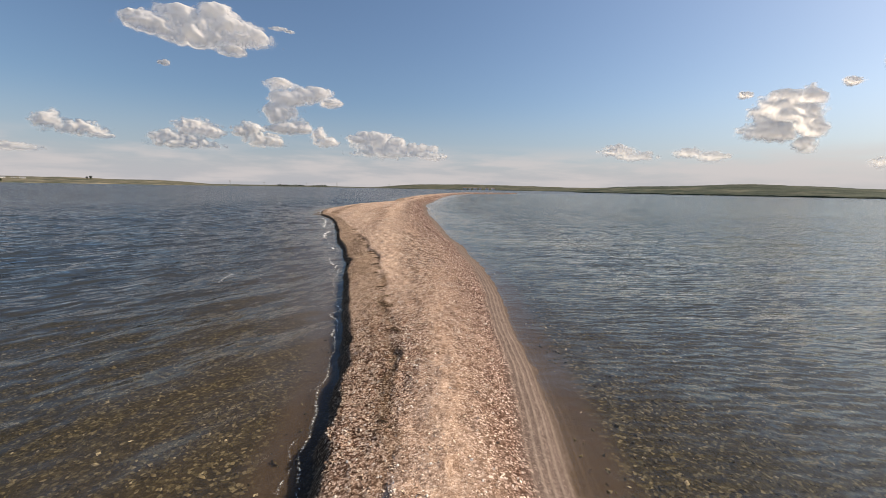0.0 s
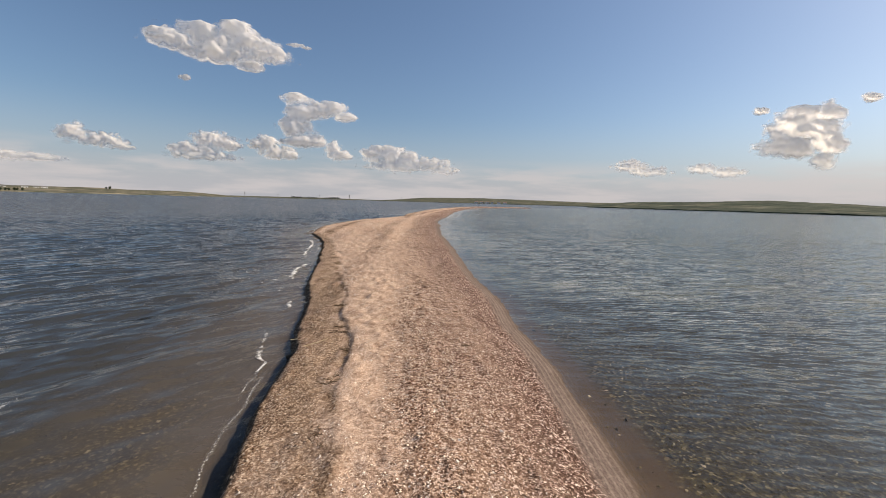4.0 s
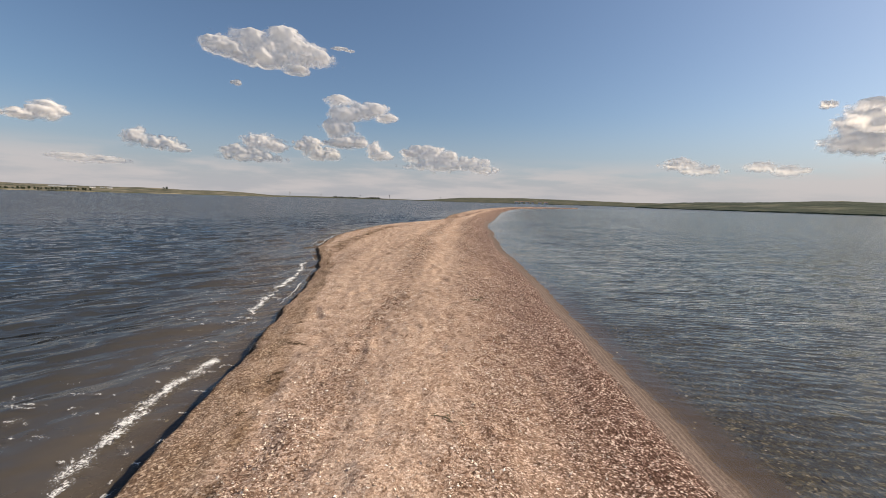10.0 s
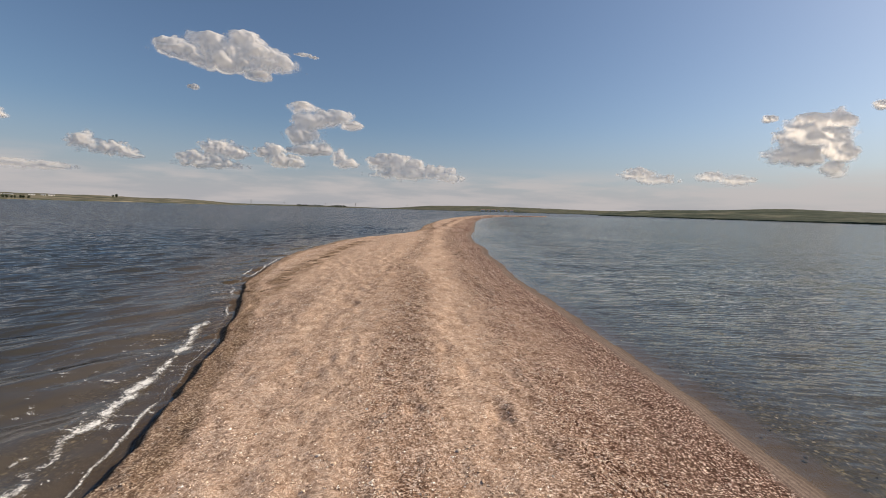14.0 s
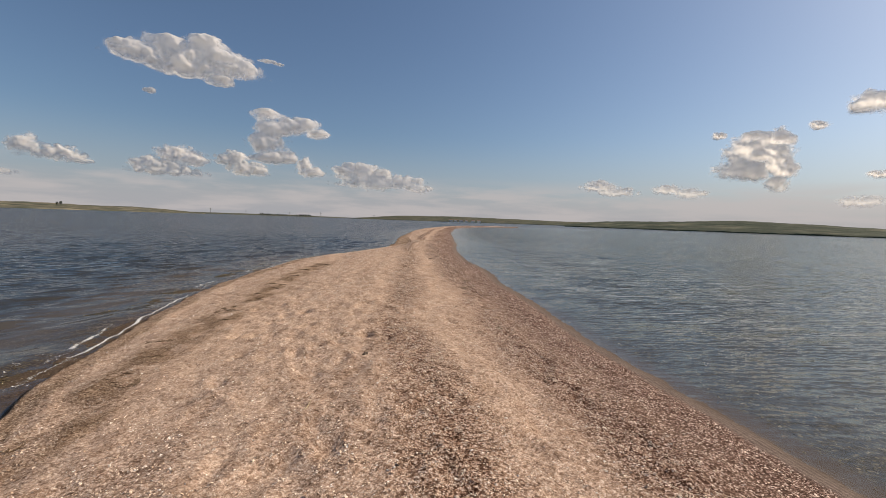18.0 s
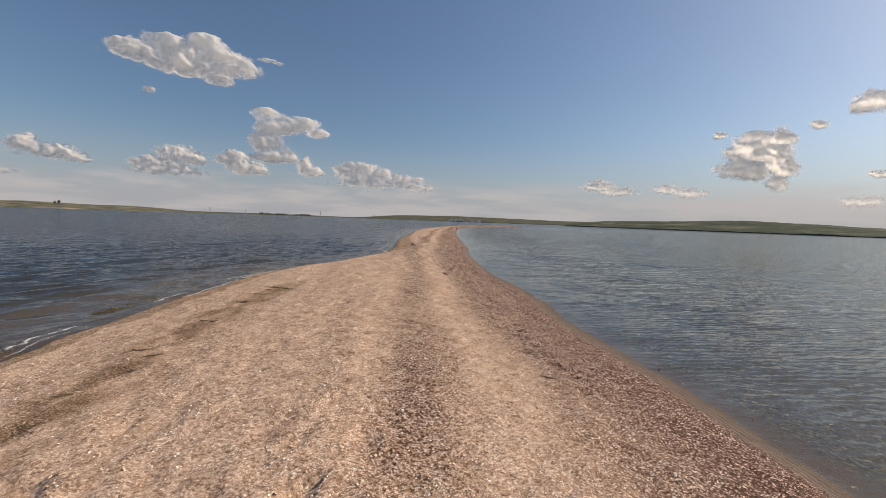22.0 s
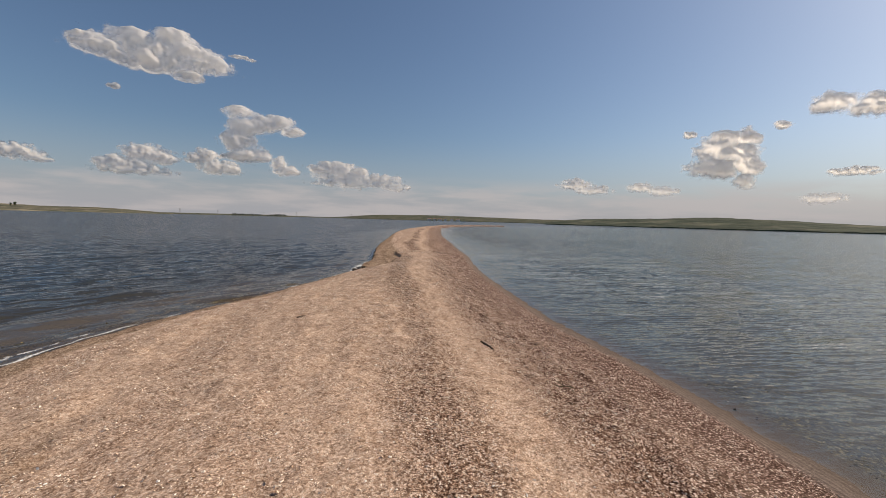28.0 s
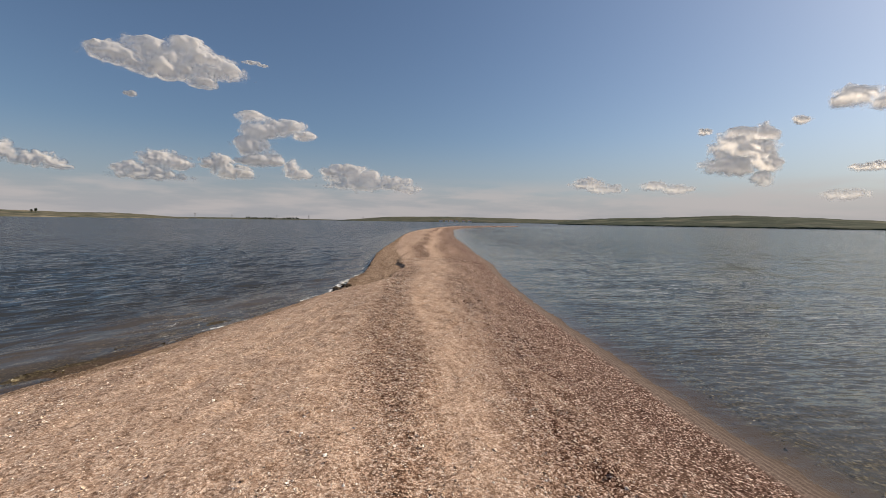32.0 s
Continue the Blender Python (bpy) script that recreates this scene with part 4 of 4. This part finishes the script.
def shell_litter():
    rs = np.random.RandomState(21)
    ys = np.sort(rs.uniform(1.0, 60, 1650000))
    l, r = left_shore(ys), right_shore(ys)
    xs = l + 0.1 + (r - l - 0.4) * rs.uniform(0, 1, len(ys))
    co = coarse_bands(xs, ys)
    grit = fbm(xs * 3.1, ys * 3.1, 45, 3)
    thick = np.clip(0.38 + 0.34 * grit + 0.62 * co, 0.08, 1)
    w = (r - l) / 9.2
    near = np.clip(1.25 - np.abs(ys - 28) / 90, 0.5, 1)
    keep = rs.uniform(0, 1, len(ys)) < 0.68 * w * near * thick * (1 - 0.45 * smooth((1.7 - (r - xs) * np.maximum(1, 5.0 / (r - l))) / 0.8)) * (1 - np.interp(ys, [20, 40], [0.45, 0.75]) * bank_strip(xs, ys))
    xs, ys, co, l, r = xs[keep], ys[keep], co[keep], l[keep], r[keep]
    zs = dents(xs, ys, land(xs, ys), ys)
    size = (0.0046 + 0.0024 * rs.gamma(1.3, 1.0, len(xs)) + 0.0026 * co * rs.uniform(0, 1, len(xs))).clip(0.004, 0.016)
    size = np.where(rs.uniform(0, 1, len(xs)) < 0.03, rs.uniform(0.010, 0.015, len(xs)), size)
    ob = scatter("shell_litter", xs, ys, zs, size, rs, SHELL, 0.08, {"height": zs, "shore_right": (r - xs) * np.maximum(1, 5.0 / (r - l)), "coarse": co, "bank": bank_strip(xs, ys), "weed": weed_line(xs, ys)})
    return tagged(ob, "loose broken cockle shells covering the spit", "shells", kind="stuff")


def bed_litter():
    rs = np.random.RandomState(22)
    n = 60000
    ys = 1.0 + 57 * rs.uniform(0, 1, n) ** 1.7
    side = rs.uniform(0, 1, n) < 0.5
    d = 0.12 + 4.2 * rs.uniform(0, 1, n) ** 1.2
    keep = rs.uniform(0, 1, n) < 0.15 + 0.85 * smooth((d - 0.25 + 0.3 * fbm(d * 2, ys * 1.5, 63, 2)) / 0.3)
    ys, side, d = ys[keep], side[keep], d[keep]
    n = len(ys)
    xs = np.where(side, left_shore(ys) - d, right_shore(ys) + d)
    zs = land(xs, ys)
    size = 0.008 + 0.007 * rs.gamma(1.4, 1.0, n).clip(0, 3.2)
    ob = scatter("lake_bed_shells", xs, ys, zs, size, rs, BEDSTONE, 0.2)
    return tagged(ob, "olive stones and dull shells on the shallow lake bed", "shells", kind="stuff")


def foam_line():
    """Broken white foam where the wavelets run up against the left bank: a film on the water, with lacy streaks behind it."""
    ys = np.arange(1.5, 66, 0.034)[:, None]
    d = np.concatenate([np.linspace(0.03, 0.6, 48), np.linspace(0.62, 2.6, 60)])[None, :]
    D, Y = np.broadcast_to(d, (len(ys), d.size)), np.broadcast_to(ys, (len(ys), d.size))
    X = left_shore(ys) - D
    main = np.interp(ys, [2, 6, 10, 15, 22, 30, 40], [0.18, 0.2, 0.28, 0.33, 0.42, 0.35, 0.22]) + 0.15 * rough2(ys * 0.7, 0 * ys, 71) + 0.06 * rough2(ys * 2.7, 0 * ys, 72) + 0.03 * rough2(ys * 7.0, 0 * ys, 70)
    strong = smooth(0.42 + 0.3 * smooth((ys - 10) / 4) * smooth((36 - ys) / 6) + 0.9 * fbm(ys * 0.9, 0 * ys, 73, 3)) * np.interp(ys, [0, 8, 12, 26, 34, 46, 53, 57, 66], [0.55, 0.6, 0.9, 1, 0.8, 0.85, 1, 1, 0.6])
    half = 0.014 + np.interp(ys, [6, 10, 15, 24, 34, 44], [0.02, 0.03, 0.065, 0.085, 0.05, 0.06]) * strong**2 + 0.022 * strong * rough2(ys * 2.6, 0 * ys, 74)
    cover = strong * np.exp(-((D - main) / np.maximum(half, 0.008)) ** 2) * (0.72 + 0.4 * rough2(X * 14, Y * 9, 77) + 0.25 * rough2(X * 34, Y * 26, 78))
    swash = 0.12 + 0.07 * rough2(ys * 0.5, 0 * ys, 93) + 0.025 * rough2(ys * 3.3, 0 * ys, 94)
    on = smooth(0.5 + 1.5 * (rough2(ys * 0.45, 0 * ys, 91) + 0.3 * rough2(ys * 1.9, 0 * ys, 92))) * np.interp(ys, [0, 10, 14, 21, 24], [0.4, 0.45, 0.5, 0.5, 0.85])
    on = np.maximum(on, 0.6 * smooth((ys - 21) / 4) * smooth((41 - ys) / 5) * smooth(0.75 + 0.8 * rough2(ys * 1.1, 0 * ys, 87)))
    cover = np.maximum(cover, on * np.exp(-((D - swash) / (0.014 + 0.024 * smooth((ys - 20) / 5) + (0.008 + 0.012 * smooth((ys - 20) / 5)) * rough2(ys * 2.1, 0 * ys, 86))) ** 2))
    net = np.abs(rough2(X * 3.2 + 2 * rough2(X * 2, Y * 2, 95), Y * 7, 96)) + 0.4 * np.abs(rough2(X * 9, Y * 20, 97))
    patch = smooth((rough2(Y * 0.33, 0 * Y, 98) + 0.25 * rough2(X, Y, 99) - 0.10 - 0.3 * D) * 3)
    cover = np.maximum(cover, 0.68 * patch * np.exp(-((net / 0.16) ** 2)))
    notch = np.exp(-((Y - 56.6) / 0.7) ** 2) * np.exp(-((D - 0.25) / 0.22) ** 2)
    cover = np.maximum(cover, 0.75 * notch * (rough2(X * 6, Y * 5, 85) > -0.2))
    crest = smooth((rough2(ys * 0.8, 0 * ys, 75) - 0.68) * 6) * np.exp(-((D - 2.1 - 0.3 * rough2(ys * 0.35, 0 * ys, 31)) / 0.05) ** 2)
    cover = np.maximum(cover, 0.45 * crest)
    Z = 0.018 + 0.020 * smooth(D / 0.9)
    keep = cover > 0.12
    ids = np.arange(X.size).reshape(X.shape)
    cell = keep[:-1, :-1] | keep[1:, :-1] | keep[:-1, 1:] | keep[1:, 1:]
    faces = np.stack([ids[:-1, :-1], ids[1:, :-1], ids[1:, 1:], ids[:-1, 1:]], -1)[cell]
    used, faces = np.unique(faces, return_inverse=True)
    mesh = bulk("foam", np.stack([X, Y, Z], -1).reshape(-1, 3)[used], faces.reshape(-1, 4), FOAM)
    mesh.attributes.new("cover", "FLOAT", "POINT").data.foreach_set("value", cover.ravel()[used].astype(np.float32))
    return tagged(new("foam", mesh), "broken line of white foam along the bank", "foam", kind="stuff")


shell_litter()
bed_litter()
foam_line()

# ---- things ----
def part(name, bm, material, parent, label=""):
    mesh = bpy.data.meshes.new(name)
    bm.to_mesh(mesh)
    bm.free()
    mesh.materials.append(material)
    ob = new(name, mesh)
    if parent is not None:
        ob.parent = parent
    if label:
        ob["label"] = label
    return ob


def on_beach(x, y, sink=0.0):
    return float(land(np.array([x]), np.array([y]))[0]) - sink


def limb(bm, a, b, r0, r1, sides=6):
    """A tapered round bar from a to b."""
    a, b = Vector(a), Vector(b)
    q = (b - a).to_track_quat("Z", "Y")
    rings = []
    for p, r in ((a, r0), (b, r1)):
        rings.append([bm.verts.new(p + q @ Vector((r * math.cos(6.2832 * k / sides), r * math.sin(6.2832 * k / sides), 0))) for k in range(sides)])
    for k in range(sides):
        bm.faces.new((rings[0][k], rings[0][(k + 1) % sides], rings[1][(k + 1) % sides], rings[1][k]))
    bm.faces.new(rings[0][::-1]), bm.faces.new(rings[1])


def stick(x, y, length, thick, turn, label, seed):
    """A water-worn piece of branch, slightly bent, with blunt split ends and a stub of a twig."""
    rs = random.Random(seed)
    bm = bmesh.new()
    n, sides, rings = 9, 10, []
    bend = [rs.uniform(-0.07, 0.07) * thick for _ in range(n + 1)]
    for i in range(n + 1):
        u = i / n
        r = thick * (0.38 + 0.12 * math.sin(3.1 * u + 0.4)) * (0.55 if i in (0, n) else 1)
        ring = []
        for k in range(sides):
            a = 6.2832 * k / sides
            q = r * (1 + rs.uniform(-0.14, 0.14))
            ring.append(bm.verts.new(((u - 0.5) * length + rs.uniform(-0.02, 0.02) * thick, bend[i] * 2 + q * math.cos(a), q * 0.75 * math.sin(a))))
        rings.append(ring)
    for a, b in zip(rings, rings[1:]):
        for k in range(sides):
            bm.faces.new((a[k], a[(k + 1) % sides], b[(k + 1) % sides], b[k]))
    bm.faces.new(rings[0][::-1]), bm.faces.new(rings[-1])
    for f in bm.faces:
        f.smooth = True
    root = new("driftwood_stick")
    root.matrix_world = pose(x, y, on_beach(x, y) + 0.22 * thick, 0, rs.uniform(-3, 3), turn)
    part("branch", bm, WOOD, root)
    bm = bmesh.new()
    limb(bm, (0.15 * length, 0.2 * thick, 0.1 * thick), (0.2 * length, 0.75 * thick, 0.35 * thick), 0.16 * thick, 0.08 * thick, 7)
    part("twig_stub", bm, WOOD, root)
    return tagged(root, label, "driftwood", group="driftwood on the beach")


stick(1.10, 43.50, 0.36, 0.038, -78.5, "dark brown weathered stick lying on the shells", 1)
stick(-1.51, 45.13, 0.15, 0.040, 28, "short dark stick end lying on the shells", 2)
stick(-1.34, 29.85, 0.10, 0.045, 60, "small dark chip of wood in a trodden hollow", 5)


def reed(x, y, length, turn, label):
    """A dry reed stalk with nodes along it."""
    root = new("reed_stalk")
    root.matrix_world = pose(x, y, on_beach(x, y) + 0.012, 0, -2, turn)
    segs = 4
    for i in range(segs):
        bm = bmesh.new()
        a, b = (i / segs - 0.5) * length, ((i + 1) / segs - 0.5) * length
        limb(bm, (a, 0.004 * i * i, 0), (b - 0.002, 0.004 * (i + 1) ** 2, 0.003), 0.0042 - 0.0006 * i, 0.0040 - 0.0006 * i, 8)
        part("stalk", bm, STRAW, root)
        bm = bmesh.new()
        limb(bm, (b - 0.004, 0.004 * (i + 1) ** 2, 0.003), (b + 0.003, 0.004 * (i + 1) ** 2, 0.003), 0.0052 - 0.0006 * i, 0.0052 - 0.0006 * i, 8)
        part("node", bm, STRAW, root)
    return tagged(root, label, "reed", group="dry reeds")


reed(-0.80, 10.62, 0.36, 35, "straw-coloured dry reed stalk on the bank")
reed(-1.13, 10.92, 0.16, 5, "short pale reed piece at the bank's edge")
reed(0.03, 11.24, 0.13, 12, "short pale reed piece on the shells")
reed(-1.34, 20.41, 0.10, 25, "short pale reed piece on the shells")
reed(-1.78, 28.58, 0.20, 62, "thin pale reed piece on the shells")


def pebble(name, x, y, size, material, label, category, seed, squash=0.6):
    rs = np.random.RandomState(seed)
    bm = bmesh.new()
    bmesh.ops.create_icosphere(bm, subdivisions=3, radius=1.0)
    for v in bm.verts:
        p = np.array(v.co)
        q = 1 + 0.22 * float(fbm(p[:1] * 1.3 + p[2] + 9, p[1:2] * 1.3 + seed, seed, 3)[0])
        v.co = Vector((p[0] * size * q * 1.25, p[1] * size * q, p[2] * size * q * squash))
    for f in bm.faces:
        f.smooth = True
    ob = part(name, bm, material, None)
    ob.matrix_world = pose(x, y, on_beach(x, y) + size * squash * 0.55, 0, 0, rs.uniform(0, 180))
    return tagged(ob, label, category)


pebble("pale_stone", -0.65, 20.97, 0.022, PALE, "small rounded pale stone on the shells", "stone", 1)
pebble("round_stone", float(left_shore(np.array(10.6))) + 0.02, 10.6, 0.05, STONE, "rounded grey stone at the bank's foot", "stone", 2)
for i, (dx, y, s) in enumerate(((0.05, 54.7, 0.10), (-0.08, 55.0, 0.08), (0.3, 54.75, 0.07), (-0.1, 55.7, 0.06))):
    pebble("clay_block", float(left_shore(np.array(y))) + dx, y, s, STONE, "dark wet lump of clay fallen at the cut bank", "clay", 10 + i, 0.85)


def weed_clump(x, y, size, seed, label="dark dry tangle of weed lying on the shells", stuff=None):
    """A flat tangle of curled dry strands."""
    rs = random.Random(seed)
    root = new("weed_clump")
    root.matrix_world = pose(x, y, on_beach(x, y), 0, 0, rs.uniform(0, 360))
    bm = bmesh.new()
    for k in range(16):
        a, p = rs.uniform(0, 6.28), Vector((rs.gauss(0, 0.42), rs.gauss(0, 0.2), 0.01)) * size
        for s in range(4):
            a += rs.uniform(-0.9, 0.9)
            q = p + Vector((math.cos(a), 0.6 * math.sin(a), 0)) * size * 0.2
            q.z = rs.uniform(0.002, 0.008 + 0.05 * size)
            limb(bm, p, q, 0.0022, 0.0018, 4)
            p = q
    part("tangle", bm, stuff or WEED, root)["kind"] = "stuff"
    return tagged(root, label, "seaweed", group="dry weed")


spots = random.Random(8)
for i in range(26):
    y = spots.uniform(2.6, 19.5)
    weed_clump(float(left_shore(np.array(y))) + np.interp(y, [0, 4, 8, 14, 19], [0.5, 0.54, 0.7, 0.75, 0.62]) + spots.gauss(0, 0.05), y, spots.uniform(0.07, 0.17), 100 + i)
for i in range(30):
    y = spots.uniform(28.5, 41)
    weed_clump(float(right_shore(np.array(y))) - 6.55 + spots.gauss(0, 0.16), y, spots.uniform(0.07, 0.18), 200 + i)
for i, (x, y, s) in enumerate(((1.1, 10.33, 0.11), (0.1, 16.54, 0.09), (0.68, 20.97, 0.13), (0.6, 20.67, 0.1), (1.13, 11.93, 0.08), (0.83, 31.61, 0.11), (0.95, 35.0, 0.12), (1.09, 35.94, 0.1), (1.36, 37.09, 0.13), (1.43, 37.58, 0.1), (1.43, 41.74, 0.12), (1.55, 42.14, 0.1))):
    weed_clump(x, y, s * 1.5, 300 + i, "grey-green dried algae lying on the shells", ALGA) if i % 2 else weed_clump(x, y, s, 300 + i)


def cockle_mesh():
    """One valve of a cockle: a ribbed, domed fan with a beak at the hinge."""
    verts, faces = [(0, 0, 0.28)], []
    rings, spokes = 4, 14
    for i in range(1, rings + 1):
        u = i / rings
        for k in range(spokes):
            a = math.pi * 2 * k / spokes
            rib = 1 + 0.06 * (k % 2) * u
            r = u * rib * (1.0 - 0.16 * max(0, math.cos(a)) ** 2)
            verts.append((r * math.cos(a) * 0.92 - 0.25 * (1 - u), r * math.sin(a), 0.52 * (1 - u**2.2) * (1 - 0.1 * u)))
    for k in range(spokes):
        faces.append((0, 1 + k, 1 + (k + 1) % spokes))
    for i in range(rings - 1):
        for k in range(spokes):
            a, b = 1 + i * spokes + k, 1 + i * spokes + (k + 1) % spokes
            faces.append((a, a + spokes, b + spokes, b))
    mesh = bpy.data.meshes.new("cockle_shell")
    mesh.from_pydata(verts, [], faces)
    mesh.polygons.foreach_set("use_smooth", np.ones(len(faces), bool))
    return mesh


COCKLE = mat_cockle()
valve = cockle_mesh()
valve.materials.append(COCKLE)
spots = random.Random(17)
for i in range(240):
    y = spots.uniform(2.5, 47)
    l, r = float(left_shore(np.array(y))), float(right_shore(np.array(y)))
    x = spots.uniform(l + 0.3, r - 0.35)
    x = max(min(x, 3.2), -3.8)
    s = spots.uniform(0.010, 0.018)
    ob = new("cockle_shell", valve)
    ob.matrix_world = pose(x, y, on_beach(x, y) + 0.15 * s, spots.gauss(0, 14) + (180 if i % 4 == 0 else 0), spots.gauss(0, 14), spots.uniform(0, 360)) @ Matrix.Diagonal((s, s, s, 1))
    if i % 4 == 0:
        ob.matrix_world = Matrix.Translation((0, 0, 0.35 * s)) @ ob.matrix_world
    tagged(ob, "whole pale cockle shell lying among broken shells", "shell", group="whole cockle shells")


# ---- across the lake ----
def pylon(az, dist, tall, label):
    """A lattice power pylon: four leaning legs, bracing, three cross-arms."""
    root = new("power_pylon")
    base = polar(az, dist, 3.0)
    root.matrix_world = Matrix.Translation(base) @ pose(0, 0, 0, 0, 0, 20 - az)
    w = tall * 0.09
    for sx in (-1, 1):
        for sy in (-1, 1):
            bm = bmesh.new()
            limb(bm, (sx * w, sy * w, -4), (sx * 0.12 * w, sy * 0.12 * w, tall), 0.28, 0.2, 4)
            part("leg", bm, STEEL, root)
    for k in range(7):
        u, v = k / 7, (k + 1) / 7
        a, b = w * (1 - 0.88 * u), w * (1 - 0.88 * v)
        bm = bmesh.new()
        limb(bm, (-a, -a, tall * u), (b, -b, tall * v), 0.2, 0.2, 4)
        limb(bm, (a, -a, tall * u), (-b, -b, tall * v), 0.2, 0.2, 4)
        part("brace", bm, STEEL, root)
    for k, (u, half) in enumerate(((0.68, 0.17), (0.82, 0.22), (0.94, 0.14))):
        bm = bmesh.new()
        limb(bm, (-half * tall, 0, tall * u), (half * tall, 0, tall * u), 0.3, 0.3, 4)
        limb(bm, (-half * tall, 0, tall * u), (0, 0, tall * (u + 0.05)), 0.2, 0.2, 4)
        limb(bm, (half * tall, 0, tall * u), (0, 0, tall * (u + 0.05)), 0.2, 0.2, 4)
        part("cross_arm", bm, STEEL, root)
    return tagged(root, label, "pylon", group="power line")


for az, d, h in ((-20.0, 2350, 24), (-16.2, 2400, 20), (-11.2, 2450, 20), (-7.4, 2350, 23), (-0.6, 2250, 20), (2.2, 2300, 18)):
    pylon(az, d, h, "grey lattice power pylon on the far shore")


def far_tree(az, dist, tall, ground_z, seed, label="dark rounded tree on the far shore"):
    rs = random.Random(seed)
    root = new("tree")
    root.matrix_world = Matrix.Translation(polar(az, dist, ground_z))
    bm = bmesh.new()
    limb(bm, (0, 0, -1.0), (0.02 * tall, 0, tall * 0.45), tall * 0.035, tall * 0.02, 6)
    for k in range(4):
        a = 1.57 * k + rs.uniform(0, 1)
        limb(bm, (0, 0, tall * 0.32), (0.22 * tall * math.cos(a), 0.22 * tall * math.sin(a), tall * 0.6), tall * 0.015, tall * 0.007, 5)
    part("trunk", bm, BARK, root)
    verts, faces = [], []
    nr = np.random.RandomState(seed)
    for k in range(60):
        a, u = rs.uniform(0, 6.28), rs.uniform(-1, 1)
        rad = 0.34 * tall * math.sqrt(1 - 0.8 * u * u) * rs.uniform(0.5, 1.0)
        c = np.array([rad * math.cos(a), rad * math.sin(a), tall * (0.62 + 0.33 * u)])
        for j in range(16):
            p = c + nr.normal(0, 0.055 * tall, 3)
            q, w = nr.normal(0, 0.035 * tall, 3), nr.normal(0, 0.035 * tall, 3)
            n = len(verts)
            verts += [p, p + q, p + q + w, p + w]
            faces.append([n, n + 1, n + 2, n + 3])
    mesh = bulk("crown", np.array(verts), np.array(faces), LEAF, False)
    crown = new("crown", mesh)
    crown.parent = root
    return tagged(root, label, "tree", group="trees on the far shore")


far_tree(-33.2, 1480, 9, 11.5, 1, "lone dark tree clump on the far rise")
far_tree(-33.5, 1480, 7, 11.5, 2, "lone dark tree clump on the far rise")
spots = random.Random(5)
for i in range(34):
    az = -14.6 + 6.0 * i / 33 + spots.uniform(-0.08, 0.08)
    if -11.4 < az < -10.9:
        continue
    far_tree(az, 2260 + spots.uniform(-20, 20), spots.uniform(7, 12), 0.8, 20 + i)
for i in range(26):
    far_tree(-47 + 7.0 * i / 25 + spots.uniform(-0.1, 0.1), 1165 + spots.uniform(-6, 6), spots.uniform(4, 7), 1.6, 60 + i)


def house(az, dist, wide, deep, tall, ground_z, label, wall=None, name="house"):
    """A plain gabled building with door and windows."""
    root = new(name)
    root.matrix_world = Matrix.Translation(polar(az, dist, ground_z)) @ pose(0, 0, 0, 0, 0, -az)
    bm = bmesh.new()
    bmesh.ops.create_cube(bm, size=1.0, matrix=Matrix.Translation((0, 0, tall / 2 - 0.5)) @ Matrix.Diagonal((wide, deep, tall + 1, 1)))
    part("wall", bm, wall or WHITEWALL, root)
    bm = bmesh.new()
    w, d, h = wide / 2 + 0.4, deep / 2 + 0.5, tall * 0.4
    lo = [bm.verts.new(p) for p in ((-w, -d, tall + 0.02), (w, -d, tall + 0.02), (w, d, tall + 0.02), (-w, d, tall + 0.02))]
    hi = [bm.verts.new((-w, 0, tall + h)), bm.verts.new((w, 0, tall + h))]
    for f in ((lo[0], lo[1], hi[1], hi[0]), (lo[2], lo[3], hi[0], hi[1]), (lo[1], lo[2], hi[1]), (lo[3], lo[0], hi[0]), (lo[3], lo[2], lo[1], lo[0])):
        bm.faces.new(f)
    part("roof", bm, ROOF if wall is None else STEEL, root)
    for k in range(max(2, int(wide / 6))):
        bm = bmesh.new()
        x = -wide / 2 + wide * (k + 0.5) / max(2, int(wide / 6))
        bmesh.ops.create_cube(bm, size=1.0, matrix=Matrix.Translation((x, -deep / 2 - 0.03, tall * 0.55)) @ Matrix.Diagonal((1.3, 0.12, 1.4, 1)))
        part("window", bm, STONE, root)
    return tagged(root, label, "building", group="far buildings")


for az, d, w, t, z in ((-42.4, 1420, 34, 4, 8), (-41.3, 1430, 16, 3.5, 8), (-39.7, 1440, 12, 3.5, 9), (-38.9, 1450, 9, 3, 9), (-38.3, 1450, 12, 3.5, 9)):
    house(az, d, w, 12, t, z, "long white farm building on the far shore", WHITEWALL, "farm_building")
for i, (az, w) in enumerate(((9.6, 12), (10.3, 9), (11.0, 14), (11.7, 8), (12.6, 10), (13.4, 11))):
    house(az, 1400 + 15 * (i % 3), w, 9, 4, 2.2, "small pale house at the end of the lake")
